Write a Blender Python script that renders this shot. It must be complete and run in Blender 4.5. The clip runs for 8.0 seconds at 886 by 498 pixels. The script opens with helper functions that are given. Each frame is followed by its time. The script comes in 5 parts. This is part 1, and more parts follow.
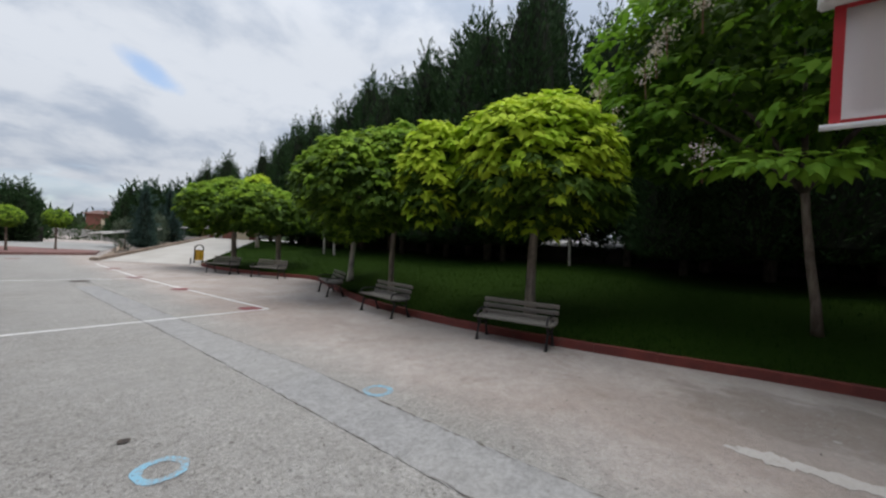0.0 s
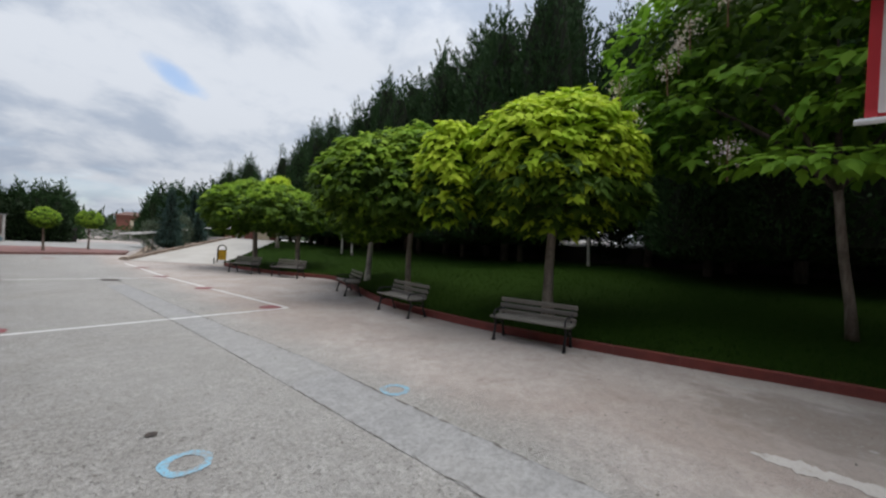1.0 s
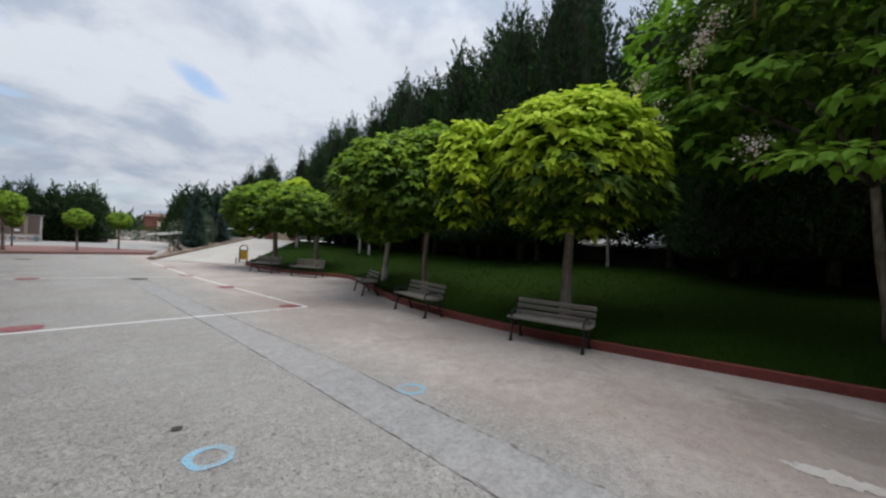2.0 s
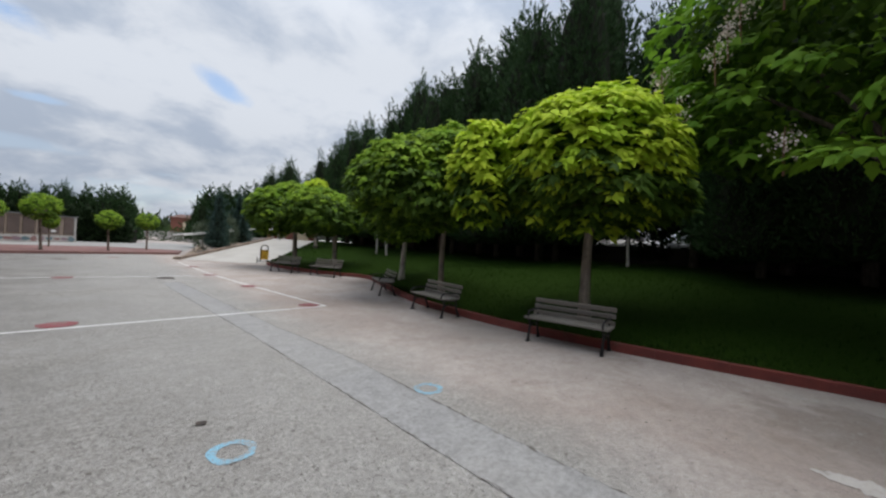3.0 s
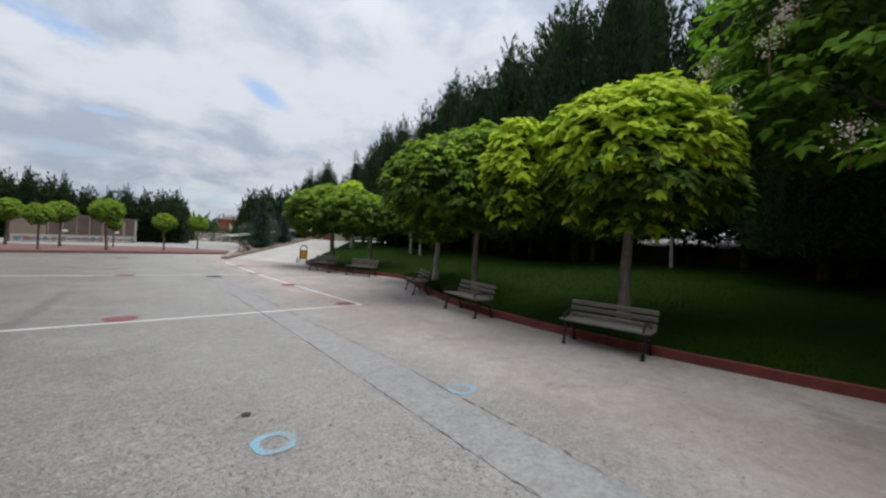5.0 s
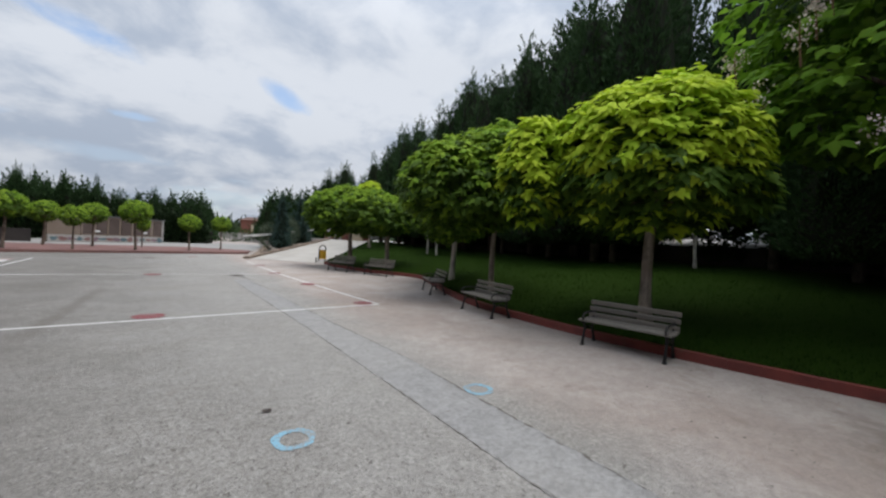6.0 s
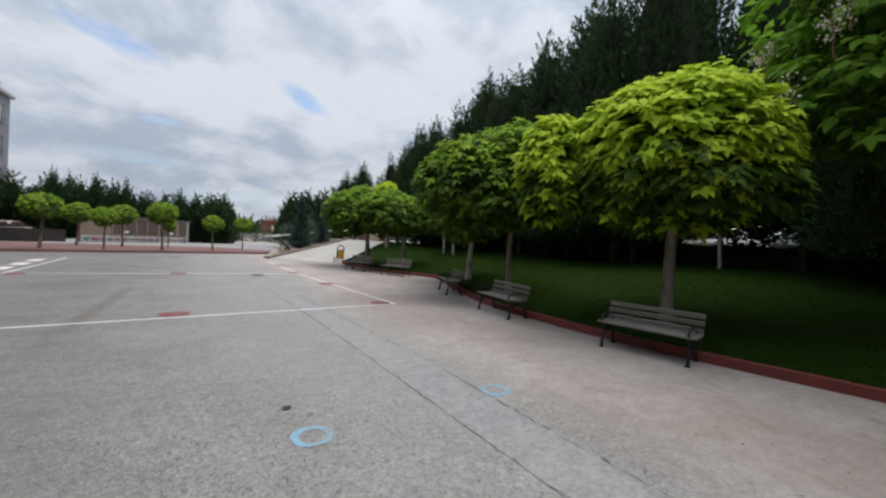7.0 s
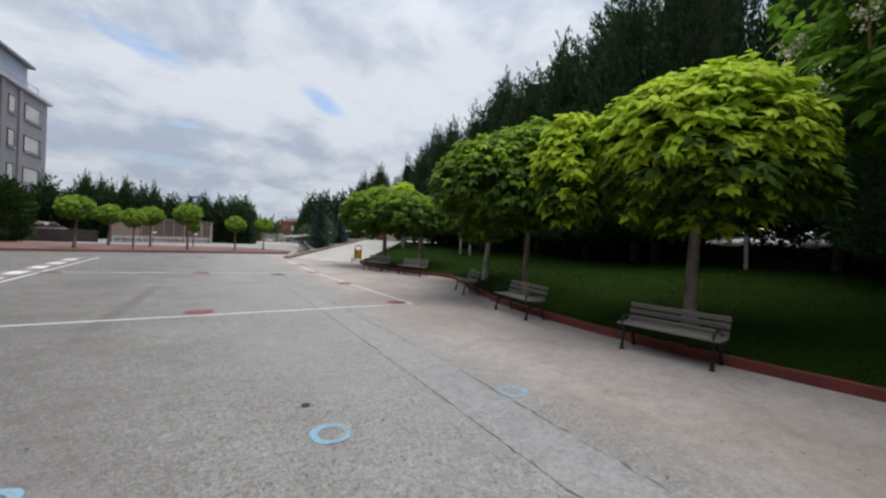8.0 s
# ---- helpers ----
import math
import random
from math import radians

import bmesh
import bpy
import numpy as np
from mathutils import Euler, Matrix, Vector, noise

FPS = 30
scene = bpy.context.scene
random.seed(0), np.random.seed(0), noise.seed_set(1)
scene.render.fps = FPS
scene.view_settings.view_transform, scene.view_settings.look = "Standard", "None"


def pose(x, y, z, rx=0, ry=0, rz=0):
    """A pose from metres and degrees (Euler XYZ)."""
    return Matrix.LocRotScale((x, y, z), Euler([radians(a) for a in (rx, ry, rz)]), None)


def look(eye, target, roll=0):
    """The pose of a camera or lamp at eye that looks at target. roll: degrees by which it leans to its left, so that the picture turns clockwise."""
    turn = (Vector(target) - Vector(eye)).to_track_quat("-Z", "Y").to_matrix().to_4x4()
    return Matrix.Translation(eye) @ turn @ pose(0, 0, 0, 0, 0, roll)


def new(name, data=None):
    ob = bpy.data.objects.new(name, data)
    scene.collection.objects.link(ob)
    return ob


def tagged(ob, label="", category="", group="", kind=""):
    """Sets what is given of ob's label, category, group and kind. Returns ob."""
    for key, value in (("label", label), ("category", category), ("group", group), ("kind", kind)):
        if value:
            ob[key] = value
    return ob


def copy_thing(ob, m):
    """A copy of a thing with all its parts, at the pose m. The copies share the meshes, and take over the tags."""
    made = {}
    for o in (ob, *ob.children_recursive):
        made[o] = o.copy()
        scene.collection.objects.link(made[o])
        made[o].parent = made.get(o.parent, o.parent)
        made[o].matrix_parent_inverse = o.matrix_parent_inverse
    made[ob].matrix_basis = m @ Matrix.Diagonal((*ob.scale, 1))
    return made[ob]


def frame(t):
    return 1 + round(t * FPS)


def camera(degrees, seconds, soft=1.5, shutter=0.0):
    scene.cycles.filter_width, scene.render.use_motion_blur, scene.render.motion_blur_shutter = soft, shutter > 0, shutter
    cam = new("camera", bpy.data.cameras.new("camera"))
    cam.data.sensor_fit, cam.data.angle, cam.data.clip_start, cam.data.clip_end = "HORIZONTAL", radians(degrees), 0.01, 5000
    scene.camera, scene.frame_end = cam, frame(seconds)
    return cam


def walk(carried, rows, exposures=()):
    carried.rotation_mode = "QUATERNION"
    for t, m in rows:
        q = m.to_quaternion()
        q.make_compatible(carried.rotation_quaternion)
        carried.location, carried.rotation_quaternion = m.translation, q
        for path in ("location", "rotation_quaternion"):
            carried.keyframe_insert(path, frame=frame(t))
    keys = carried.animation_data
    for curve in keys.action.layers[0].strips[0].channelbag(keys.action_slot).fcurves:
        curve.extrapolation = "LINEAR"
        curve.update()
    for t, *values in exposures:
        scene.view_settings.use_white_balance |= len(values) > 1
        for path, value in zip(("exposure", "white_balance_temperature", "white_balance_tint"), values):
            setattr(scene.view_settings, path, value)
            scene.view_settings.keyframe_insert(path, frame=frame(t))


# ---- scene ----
# ---------------------------------------------------------------- camera
cam = camera(99.76, 8.0, soft=2.4)
EYE = (0.0, 0.0, 1.7)
TURNS = [
    (0.0, 0.0, 0.09, -3.39), (0.5, 1.24, 0.04, -3.41), (1.0, 2.54, -0.04, -3.4), (1.5, 3.81, -0.12, -3.39),
    (3.0, 7.63, -0.35, -3.36), (3.5, 8.91, -0.42, -3.34), (4.0, 10.18, -0.5, -3.32), (4.5, 11.45, -0.57, -3.3),
    (6.0, 15.31, -0.79, -3.27), (6.5, 16.57, -0.86, -3.25), (7.0, 17.84, -0.93, -3.22), (7.5, 19.11, -0.99, -3.2),
    (8.0, 20.4, -1.06, -3.19),
]
walk(cam, [(t, pose(*EYE, 90 + tilt, lean, yaw - 52.06)) for t, yaw, tilt, lean in TURNS])

# ---------------------------------------------------------------- light
SUN_EL, SUN_AZ = 75.0, 122.0       # degrees; the azimuth turns clockwise from +y
scene.view_settings.exposure = 0.0

world = bpy.data.worlds.new("sky")
scene.world = world
world.use_nodes = True
wt = world.node_tree
wt.nodes.clear()


def wnode(kind, operation=""):
    n = wt.nodes.new(kind)
    if operation:
        n.operation = operation
    return n


def wmath(op, a, b=None, clamp=False):
    n = wnode("ShaderNodeMath", op)
    n.use_clamp = clamp
    for i, v in enumerate((a, b)):
        if v is None:
            continue
        if isinstance(v, (int, float)):
            n.inputs[i].default_value = v
        else:
            wt.links.new(v, n.inputs[i])
    return n.outputs[0]


def wsmooth(v, lo, hi):
    n = wnode("ShaderNodeMapRange")
    n.interpolation_type = "SMOOTHSTEP"
    wt.links.new(v, n.inputs["Value"])
    n.inputs["From Min"].default_value, n.inputs["From Max"].default_value = lo, hi
    return n.outputs[0]


def wmix(f, a, b):
    n = wnode("ShaderNodeMix")
    n.data_type = "RGBA"
    for sock, v in ((n.inputs[0], f), (n.inputs[6], a), (n.inputs[7], b)):
        if isinstance(v, tuple):
            sock.default_value = (*v, 1)
        else:
            wt.links.new(v, sock)
    return n.outputs[2]


w_coord = wnode("ShaderNodeTexCoord").outputs["Generated"]
w_sep = wnode("ShaderNodeSeparateXYZ")
wt.links.new(w_coord, w_sep.inputs[0])
w_z = wmath("MAXIMUM", w_sep.outputs[2], 0.0)
w_low = wmath("ADD", w_z, 0.30)
w_flat = wnode("ShaderNodeCombineXYZ")
wt.links.new(wmath("DIVIDE", w_sep.outputs[0], w_low), w_flat.inputs[0])
wt.links.new(wmath("DIVIDE", w_sep.outputs[1], w_low), w_flat.inputs[1])


def wnoise(scale, detail, rough, distortion=0.0, shift=0.0):
    add = wnode("ShaderNodeVectorMath", operation="ADD")
    wt.links.new(w_flat.outputs[0], add.inputs[0])
    add.inputs[1].default_value = (shift, shift * 0.7, 0)
    n = wnode("ShaderNodeTexNoise")
    wt.links.new(add.outputs[0], n.inputs["Vector"])
    n.inputs["Scale"].default_value, n.inputs["Detail"].default_value = scale, detail
    n.inputs["Roughness"].default_value, n.inputs["Distortion"].default_value = rough, distortion
    return n.outputs[0]


w_sky = wnode("ShaderNodeTexSky")
w_sky.sky_type, w_sky.sun_disc = "NISHITA", False
w_sky.sun_elevation, w_sky.sun_rotation = radians(SUN_EL), radians(SUN_AZ)
w_blue = wnode("ShaderNodeVectorMath", operation="SCALE")
wt.links.new(w_sky.outputs[0], w_blue.inputs[0])
w_blue.inputs["Scale"].default_value = 0.2
w_big = wnoise(1.5, 7.0, 0.55, 0.3, 3.1)
w_fine = wnoise(4.6, 7.0, 0.6, 0.3, 7.7)
w_body = wmath("ADD", wmath("MULTIPLY", w_big, 0.7), wmath("MULTIPLY", w_fine, 0.3))
w_cloud = wmix(wsmooth(w_body, 0.41, 0.58), (0.52, 0.60, 0.735), (0.83, 0.88, 0.965))
w_thin = wsmooth(wnoise(1.5, 5.0, 0.55, 0.4, 12.3), 0.60, 0.74)      # thinner cloud
w_cover = wmath("SUBTRACT", 1.0, wmath("MULTIPLY", w_thin, 0.45))
# gaps in the cloud: a direction (degrees right of +y, up), half sizes, tilt, depth
for az, el, wide, high, lean, depth in ((13.0, 18.5, 3.0, 1.05, -24, 0.8), (-7.8, 20.2, 4.2, 1.1, -15, 0.95), (-3.5, 12.65, 1.8, 0.35, 0, 0.45), (8.0, 4.5, 9.0, 1.0, 0, 0.25), (-6.0, 8.0, 6.0, 0.7, 0, 0.2)):
    a, e, l = radians(az), radians(el), radians(lean)
    right = Vector((math.cos(a), -math.sin(a), 0))
    up = Vector((-math.sin(a) * math.sin(e), -math.cos(a) * math.sin(e), math.cos(e)))
    total = None
    for axis, size in ((right * math.cos(l) + up * math.sin(l), wide), (up * math.cos(l) - right * math.sin(l), high)):
        n = wnode("ShaderNodeVectorMath", operation="DOT_PRODUCT")
        wt.links.new(w_coord, n.inputs[0])
        n.inputs[1].default_value = axis
        q = wmath("POWER", wmath("ABSOLUTE", wmath("DIVIDE", n.outputs["Value"], math.sin(radians(size)))), 2.0)
        total = q if total is None else wmath("ADD", total, q)
    total = wmath("ADD", total, wmath("MULTIPLY", wmath("SUBTRACT", w_fine, 0.5), 5.0))
    front = wnode("ShaderNodeVectorMath", operation="DOT_PRODUCT")
    wt.links.new(w_coord, front.inputs[0])
    front.inputs[1].default_value = (math.sin(a) * math.cos(e), math.cos(a) * math.cos(e), math.sin(e))
    hole = wmath("MULTIPLY", wmath("SUBTRACT", 1.0, wsmooth(total, -0.5, 1.9)), wmath("GREATER_THAN", front.outputs["Value"], 0.5))
    w_cover = wmath("MULTIPLY", w_cover, wmath("SUBTRACT", 1.0, wmath("MULTIPLY", hole, depth)))
w_lift = wnode("ShaderNodeVectorMath", operation="SCALE")                # an overcast sky is brighter overhead
wt.links.new(w_cloud, w_lift.inputs[0])
wt.links.new(wmath("ADD", wmath("ADD", 0.70, wmath("MULTIPLY", wsmooth(w_z, 0.0, 0.35), 0.16)), wmath("MULTIPLY", wsmooth(w_z, 0.4, 0.95), 0.8)), w_lift.inputs["Scale"])
w_col = wmix(w_cover, w_blue.outputs[0], w_lift.outputs[0])
w_bg = wnode("ShaderNodeBackground")
wt.links.new(w_col, w_bg.inputs["Color"])
w_bg.inputs["Strength"].default_value = 1.0
wt.links.new(w_bg.outputs[0], wnode("ShaderNodeOutputWorld").inputs[0])

sun = new("sun", bpy.data.lights.new("sun", "SUN"))
sun.data.energy, sun.data.angle, sun.data.color = 2.65, radians(52), (1.0, 0.965, 0.925)
s_az, s_el = radians(SUN_AZ), radians(SUN_EL)
sun.matrix_world = look((math.sin(s_az) * math.cos(s_el) * 60, math.cos(s_az) * math.cos(s_el) * 60, math.sin(s_el) * 60), (0, 0, 0))


# ---------------------------------------------------------------- materials
class Nodes:
    """A small wrapper round a material's node tree."""

    def __init__(self, name):
        self.m = bpy.data.materials.new(name)
        self.m.use_nodes = True
        self.t = self.m.node_tree
        self.t.nodes.clear()
        self.out = self.t.nodes.new("ShaderNodeOutputMaterial")
        self.place = self.t.nodes.new("ShaderNodeNewGeometry").outputs["Position"]

    def put(self, sock, v):
        if isinstance(v, (int, float)):
            sock.default_value = v
        elif isinstance(v, tuple):
            sock.default_value = (*v, 1) if len(v) == 3 and sock.type == "RGBA" else v
        else:
            self.t.links.new(v, sock)

    def noise(self, scale, detail=3.0, rough=0.55, vec=None, distortion=0.0):
        n = self.t.nodes.new("ShaderNodeTexNoise")
        self.put(n.inputs["Vector"], vec or self.place)
        for k, v in (("Scale", scale), ("Detail", detail), ("Roughness", rough), ("Distortion", distortion)):
            n.inputs[k].default_value = v
        return n.outputs[0]

    def cells(self, scale, feature="F1", out="Distance", vec=None):
        n = self.t.nodes.new("ShaderNodeTexVoronoi")
        n.feature = feature
        self.put(n.inputs["Vector"], vec or self.place)
        n.inputs["Scale"].default_value = scale
        return n.outputs[out]

    def math(self, op, a, b=0.0):
        n = self.t.nodes.new("ShaderNodeMath")
        n.operation = op
        self.put(n.inputs[0], a)
        self.put(n.inputs[1], b)
        return n.outputs[0]

    def step(self, v, lo, hi):
        n = self.t.nodes.new("ShaderNodeMapRange")
        n.interpolation_type = "SMOOTHSTEP"
        self.put(n.inputs["Value"], v)
        n.inputs["From Min"].default_value, n.inputs["From Max"].default_value = lo, hi
        return n.outputs[0]

    def mix(self, f, a, b, how="MIX"):
        n = self.t.nodes.new("ShaderNodeMix")
        n.data_type, n.blend_type = "RGBA", how
        self.put(n.inputs[0], f)
        self.put(n.inputs[6], a)
        self.put(n.inputs[7], b)
        return n.outputs[2]

    def stretch(self, sx, sy, sz, vec=None):
        n = self.t.nodes.new("ShaderNodeVectorMath")
        n.operation = "MULTIPLY"
        self.put(n.inputs[0], vec or self.place)
        n.inputs[1].default_value = (sx, sy, sz)
        return n.outputs[0]

    def local(self):
        return self.t.nodes.new("ShaderNodeTexCoord").outputs["Object"]

    def each(self):
        return self.t.nodes.new("ShaderNodeObjectInfo").outputs["Random"]

    def island(self):
        n = self.t.nodes.new("ShaderNodeNewGeometry")
        return n.outputs["Random Per Island"]

    def axis(self, i):
        n = self.t.nodes.new("ShaderNodeSeparateXYZ")
        self.t.links.new(self.place, n.inputs[0])
        return n.outputs[i]

    def bump(self, height, strength=0.3, distance=0.01):
        n = self.t.nodes.new("ShaderNodeBump")
        self.put(n.inputs["Height"], height)
        n.inputs["Strength"].default_value, n.inputs["Distance"].default_value = strength, distance
        return n.outputs[0]

    def finish(self, color, rough=0.7, metal=0.0, normal=None, gloss=0.5, thin=0.0, thin_color=None, coat=0.0, alpha=None):
        p = self.t.nodes.new("ShaderNodeBsdfPrincipled")
        self.put(p.inputs["Base Color"], color)
        self.put(p.inputs["Roughness"], rough)
        self.put(p.inputs["Metallic"], metal)
        self.put(p.inputs["Specular IOR Level"], gloss)
        p.inputs["Coat Weight"].default_value = coat
        if normal is not None:
            self.t.links.new(normal, p.inputs["Normal"])
        shader = p.outputs[0]
        if thin:
            tr = self.t.nodes.new("ShaderNodeBsdfTranslucent")
            self.put(tr.inputs["Color"], thin_color if thin_color is not None else color)
            mx = self.t.nodes.new("ShaderNodeMixShader")
            mx.inputs[0].default_value = thin
            self.t.links.new(shader, mx.inputs[1])
            self.t.links.new(tr.outputs[0], mx.inputs[2])
            shader = mx.outputs[0]
        self.t.links.new(shader, self.out.inputs[0])
        return self.m


def plain(name, a, b, scale=3.0, fine=40.0, rough=0.7, metal=0.0, relief=0.2, gloss=0.4, local=False, dirt=None, coat=0.0):
    """Two tones in large patches, a fine grain, light relief; dirt: a third tone in sparse stains."""
    n = Nodes(name)
    v = n.local() if local else None
    col = n.mix(n.step(n.noise(scale, 4, 0.6, v), 0.35, 0.65), a, b)
    grain = n.noise(fine, 3, 0.6, v)
    col = n.mix(0.35, col, n.mix(grain, (0.25, 0.25, 0.25), (0.75, 0.75, 0.75)), "OVERLAY")
    if dirt:
        col = n.mix(n.math("MULTIPLY", n.step(n.noise(scale * 2.3, 5, 0.7, v), 0.56, 0.72), 0.7), col, dirt)
    return n.finish(col, rough, metal, n.bump(grain, relief, 0.004), gloss, coat=coat)


def leaf_material(name, a, b, c, thin=0.3, rough=0.55):
    n = Nodes(name)
    r = n.island()
    col = n.mix(n.step(r, 0.1, 0.75), a, b)
    col = n.mix(n.step(n.noise(1.3, 2), 0.45, 0.68), col, c)
    col = n.mix(n.math("MULTIPLY", n.each(), 0.25), col, c)
    return n.finish(col, rough, 0, None, 0.12, thin)


def ground_material():
    n = Nodes("weathered_asphalt")
    side = n.math("ADD", n.axis(0), n.math("MULTIPLY", n.math("SUBTRACT", n.noise(0.5, 4), 0.5), 2.4))
    pale = n.step(side, 2.6, 4.2)
    big, mid, fine = n.noise(0.16, 5, 0.6), n.noise(0.9, 5, 0.65), n.noise(55, 3, 0.6)
    stones = n.cells(62.0, out="Color")
    mottle, lumps, patchy = n.noise(22.0, 6, 0.8), n.noise(34, 5, 0.75), n.noise(5.5, 7, 0.75, None, 0.3)
    # coarse worn aggregate
    court = n.mix(n.step(mid, 0.3, 0.7), (0.288, 0.279, 0.265), (0.33, 0.321, 0.306))
    court = n.mix(n.step(side, -2.6, 2.2), n.mix(n.step(mid, 0.3, 0.7), (0.165, 0.157, 0.146), (0.212, 0.203, 0.191)), court)
    court = n.mix(0.35, court, n.mix(n.step(patchy, 0.36, 0.64), (0.36, 0.355, 0.345), (0.62, 0.62, 0.62)), "OVERLAY")
    court = n.mix(n.math("MULTIPLY", n.step(n.noise(0.6, 3), 0.35, 0.7), 0.5), court, n.mix(n.step(lumps, 0.36, 0.62), (0.22, 0.21, 0.20), (0.70, 0.70, 0.69)), "OVERLAY")
    court = n.mix(0.32, court, n.mix(stones, (0.27, 0.26, 0.25), (0.72, 0.71, 0.70)), "OVERLAY")
    court = n.mix(n.math("ADD", 0.15, n.math("MULTIPLY", n.step(n.noise(0.35, 4, 0.6), 0.4, 0.62), 0.4)), court, n.mix(n.step(mottle, 0.40, 0.60), (0.31, 0.305, 0.30), (0.66, 0.655, 0.645)), "OVERLAY")
    # pinkish concrete with earth washed over it
    slab = n.mix(n.step(mid, 0.3, 0.7), (0.378, 0.330, 0.299), (0.432, 0.384, 0.352))
    slab = n.mix(n.math("MULTIPLY", n.step(n.noise(0.33, 6, 0.65, None, 0.4), 0.42, 0.62), 0.85), slab, (0.33, 0.27, 0.236))
    slab = n.mix(n.math("MULTIPLY", n.step(n.noise(1.1, 7, 0.7, None, 0.6), 0.52, 0.66), 0.5), slab, (0.28, 0.226, 0.193))
    slab = n.mix(n.math("MULTIPLY", n.step(n.noise(0.8, 6, 0.7, None, 0.8), 0.60, 0.70), 0.5), slab, (0.40, 0.375, 0.35))
    slab = n.mix(0.3, slab, n.mix(n.step(patchy, 0.36, 0.64), (0.36, 0.36, 0.36), (0.63, 0.63, 0.63)), "OVERLAY")
    slab = n.mix(0.22, slab, n.mix(n.step(mottle, 0.4, 0.6), (0.36, 0.36, 0.36), (0.62, 0.62, 0.62)), "OVERLAY")
    slab = n.mix(0.3, slab, n.mix(fine, (0.3, 0.3, 0.3), (0.7, 0.7, 0.7)), "OVERLAY")
    # a damp earth stain and shade, both painted beside the cement patch
    sx = n.math("POWER", n.math("ABSOLUTE", n.math("DIVIDE", n.math("SUBTRACT", n.axis(0), 6.0), 0.95)), 2.0)
    sy = n.math("POWER", n.math("ABSOLUTE", n.math("DIVIDE", n.math("ADD", n.axis(1), 1.3), 2.0)), 2.0)
    stain_and_shade = n.math("ADD", n.math("ADD", sx, sy), n.math("MULTIPLY", n.math("SUBTRACT", n.noise(1.8, 6, 0.65), 0.5), 3.2))
    slab = n.mix(n.math("SUBTRACT", 0.55, n.math("MULTIPLY", n.step(stain_and_shade, 0.45, 1.15), 0.55)), slab, (0.18, 0.14, 0.115))
    col = n.mix(pale, court, slab)
    col = n.mix(n.math("MULTIPLY", n.step(big, 0.42, 0.62), 0.25), col, (0.265, 0.26, 0.252))
    # a dark oily streak across the court
    streak = n.math("ABSOLUTE", n.math("SUBTRACT", n.math("ADD", n.axis(0), 2.06), n.math("MULTIPLY", n.axis(1), 0.059)))
    streak = n.math("ADD", streak, n.math("MULTIPLY", n.math("SUBTRACT", n.noise(1.6, 6, 0.7), 0.5), 0.5))
    reach = n.step(n.math("ABSOLUTE", n.math("SUBTRACT", n.axis(1), 10.6)), 1.5, 4.2)
    streak = n.math("MULTIPLY", n.math("SUBTRACT", 1.0, n.step(streak, 0.02, 0.2)), n.math("SUBTRACT", 1.0, reach))
    col = n.mix(n.math("MULTIPLY", streak, 0.55), col, (0.13, 0.115, 0.10))
    pits = n.step(n.noise(11.0, 4, 0.7), 0.62, 0.68)
    pits = n.math("MULTIPLY", pits, n.step(n.noise(0.7, 3), 0.4, 0.6))
    col = n.mix(n.math("MULTIPLY", pits, 0.6), col, (0.10, 0.09, 0.08))
    grit = n.math("MULTIPLY", n.step(n.noise(38.0, 4, 0.65, n.stretch(1, 0.6, 1), 0.8), 0.585, 0.635), n.step(n.noise(0.45, 4, 0.6), 0.33, 0.55))
    chips = n.math("MULTIPLY", n.step(n.noise(41.0, 3, 0.6, n.stretch(1, 0.6, 1), 0.8), 0.59, 0.64), n.step(n.noise(0.5, 3), 0.36, 0.58))
    col = n.mix(n.math("MULTIPLY", n.math("MULTIPLY", grit, 0.55), n.math("SUBTRACT", 1.0, n.math("MULTIPLY", pale, 0.7))), col, (0.085, 0.078, 0.07))
    col = n.mix(n.math("MULTIPLY", chips, 0.5), col, (0.42, 0.41, 0.39))
    stain = n.step(n.noise(1.7, 6, 0.7, None, 0.5), 0.60, 0.74)
    col = n.mix(n.math("MULTIPLY", stain, 0.4), col, (0.18, 0.15, 0.128))
    height = n.math("ADD", n.math("MULTIPLY", n.cells(62.0), 0.5), n.math("SUBTRACT", fine, n.math("ADD", pits, grit)))
    return n.finish(col, 0.85, 0, n.bump(n.math("ADD", height, n.math("MULTIPLY", lumps, 1.6)), 0.75, 0.016), 0.25)


def trench_material():
    n = Nodes("trench_concrete")
    mid, mottle, patchy = n.noise(0.9, 5, 0.65), n.noise(22.0, 6, 0.8), n.noise(5.5, 7, 0.75, None, 0.3)
    col = n.mix(n.step(mid, 0.3, 0.7), (0.243, 0.240, 0.238), (0.27, 0.266, 0.261))
    col = n.mix(n.math("MULTIPLY", n.step(n.noise(0.5, 5, 0.6), 0.44, 0.6), 0.7), col, (0.262, 0.256, 0.248))
    col = n.mix(0.4, col, n.mix(n.step(patchy, 0.36, 0.64), (0.37, 0.37, 0.37), (0.62, 0.62, 0.62)), "OVERLAY")
    col = n.mix(0.35, col, n.mix(n.step(mottle, 0.40, 0.60), (0.34, 0.335, 0.33), (0.64, 0.635, 0.63)), "OVERLAY")
    pits = n.math("MULTIPLY", n.step(n.noise(13.0, 4, 0.7), 0.64, 0.70), 0.5)
    col = n.mix(pits, col, (0.11, 0.10, 0.09))
    return n.finish(col, 0.85, 0, n.bump(n.math("ADD", mottle, n.noise(55, 3)), 0.5, 0.008), 0.25)


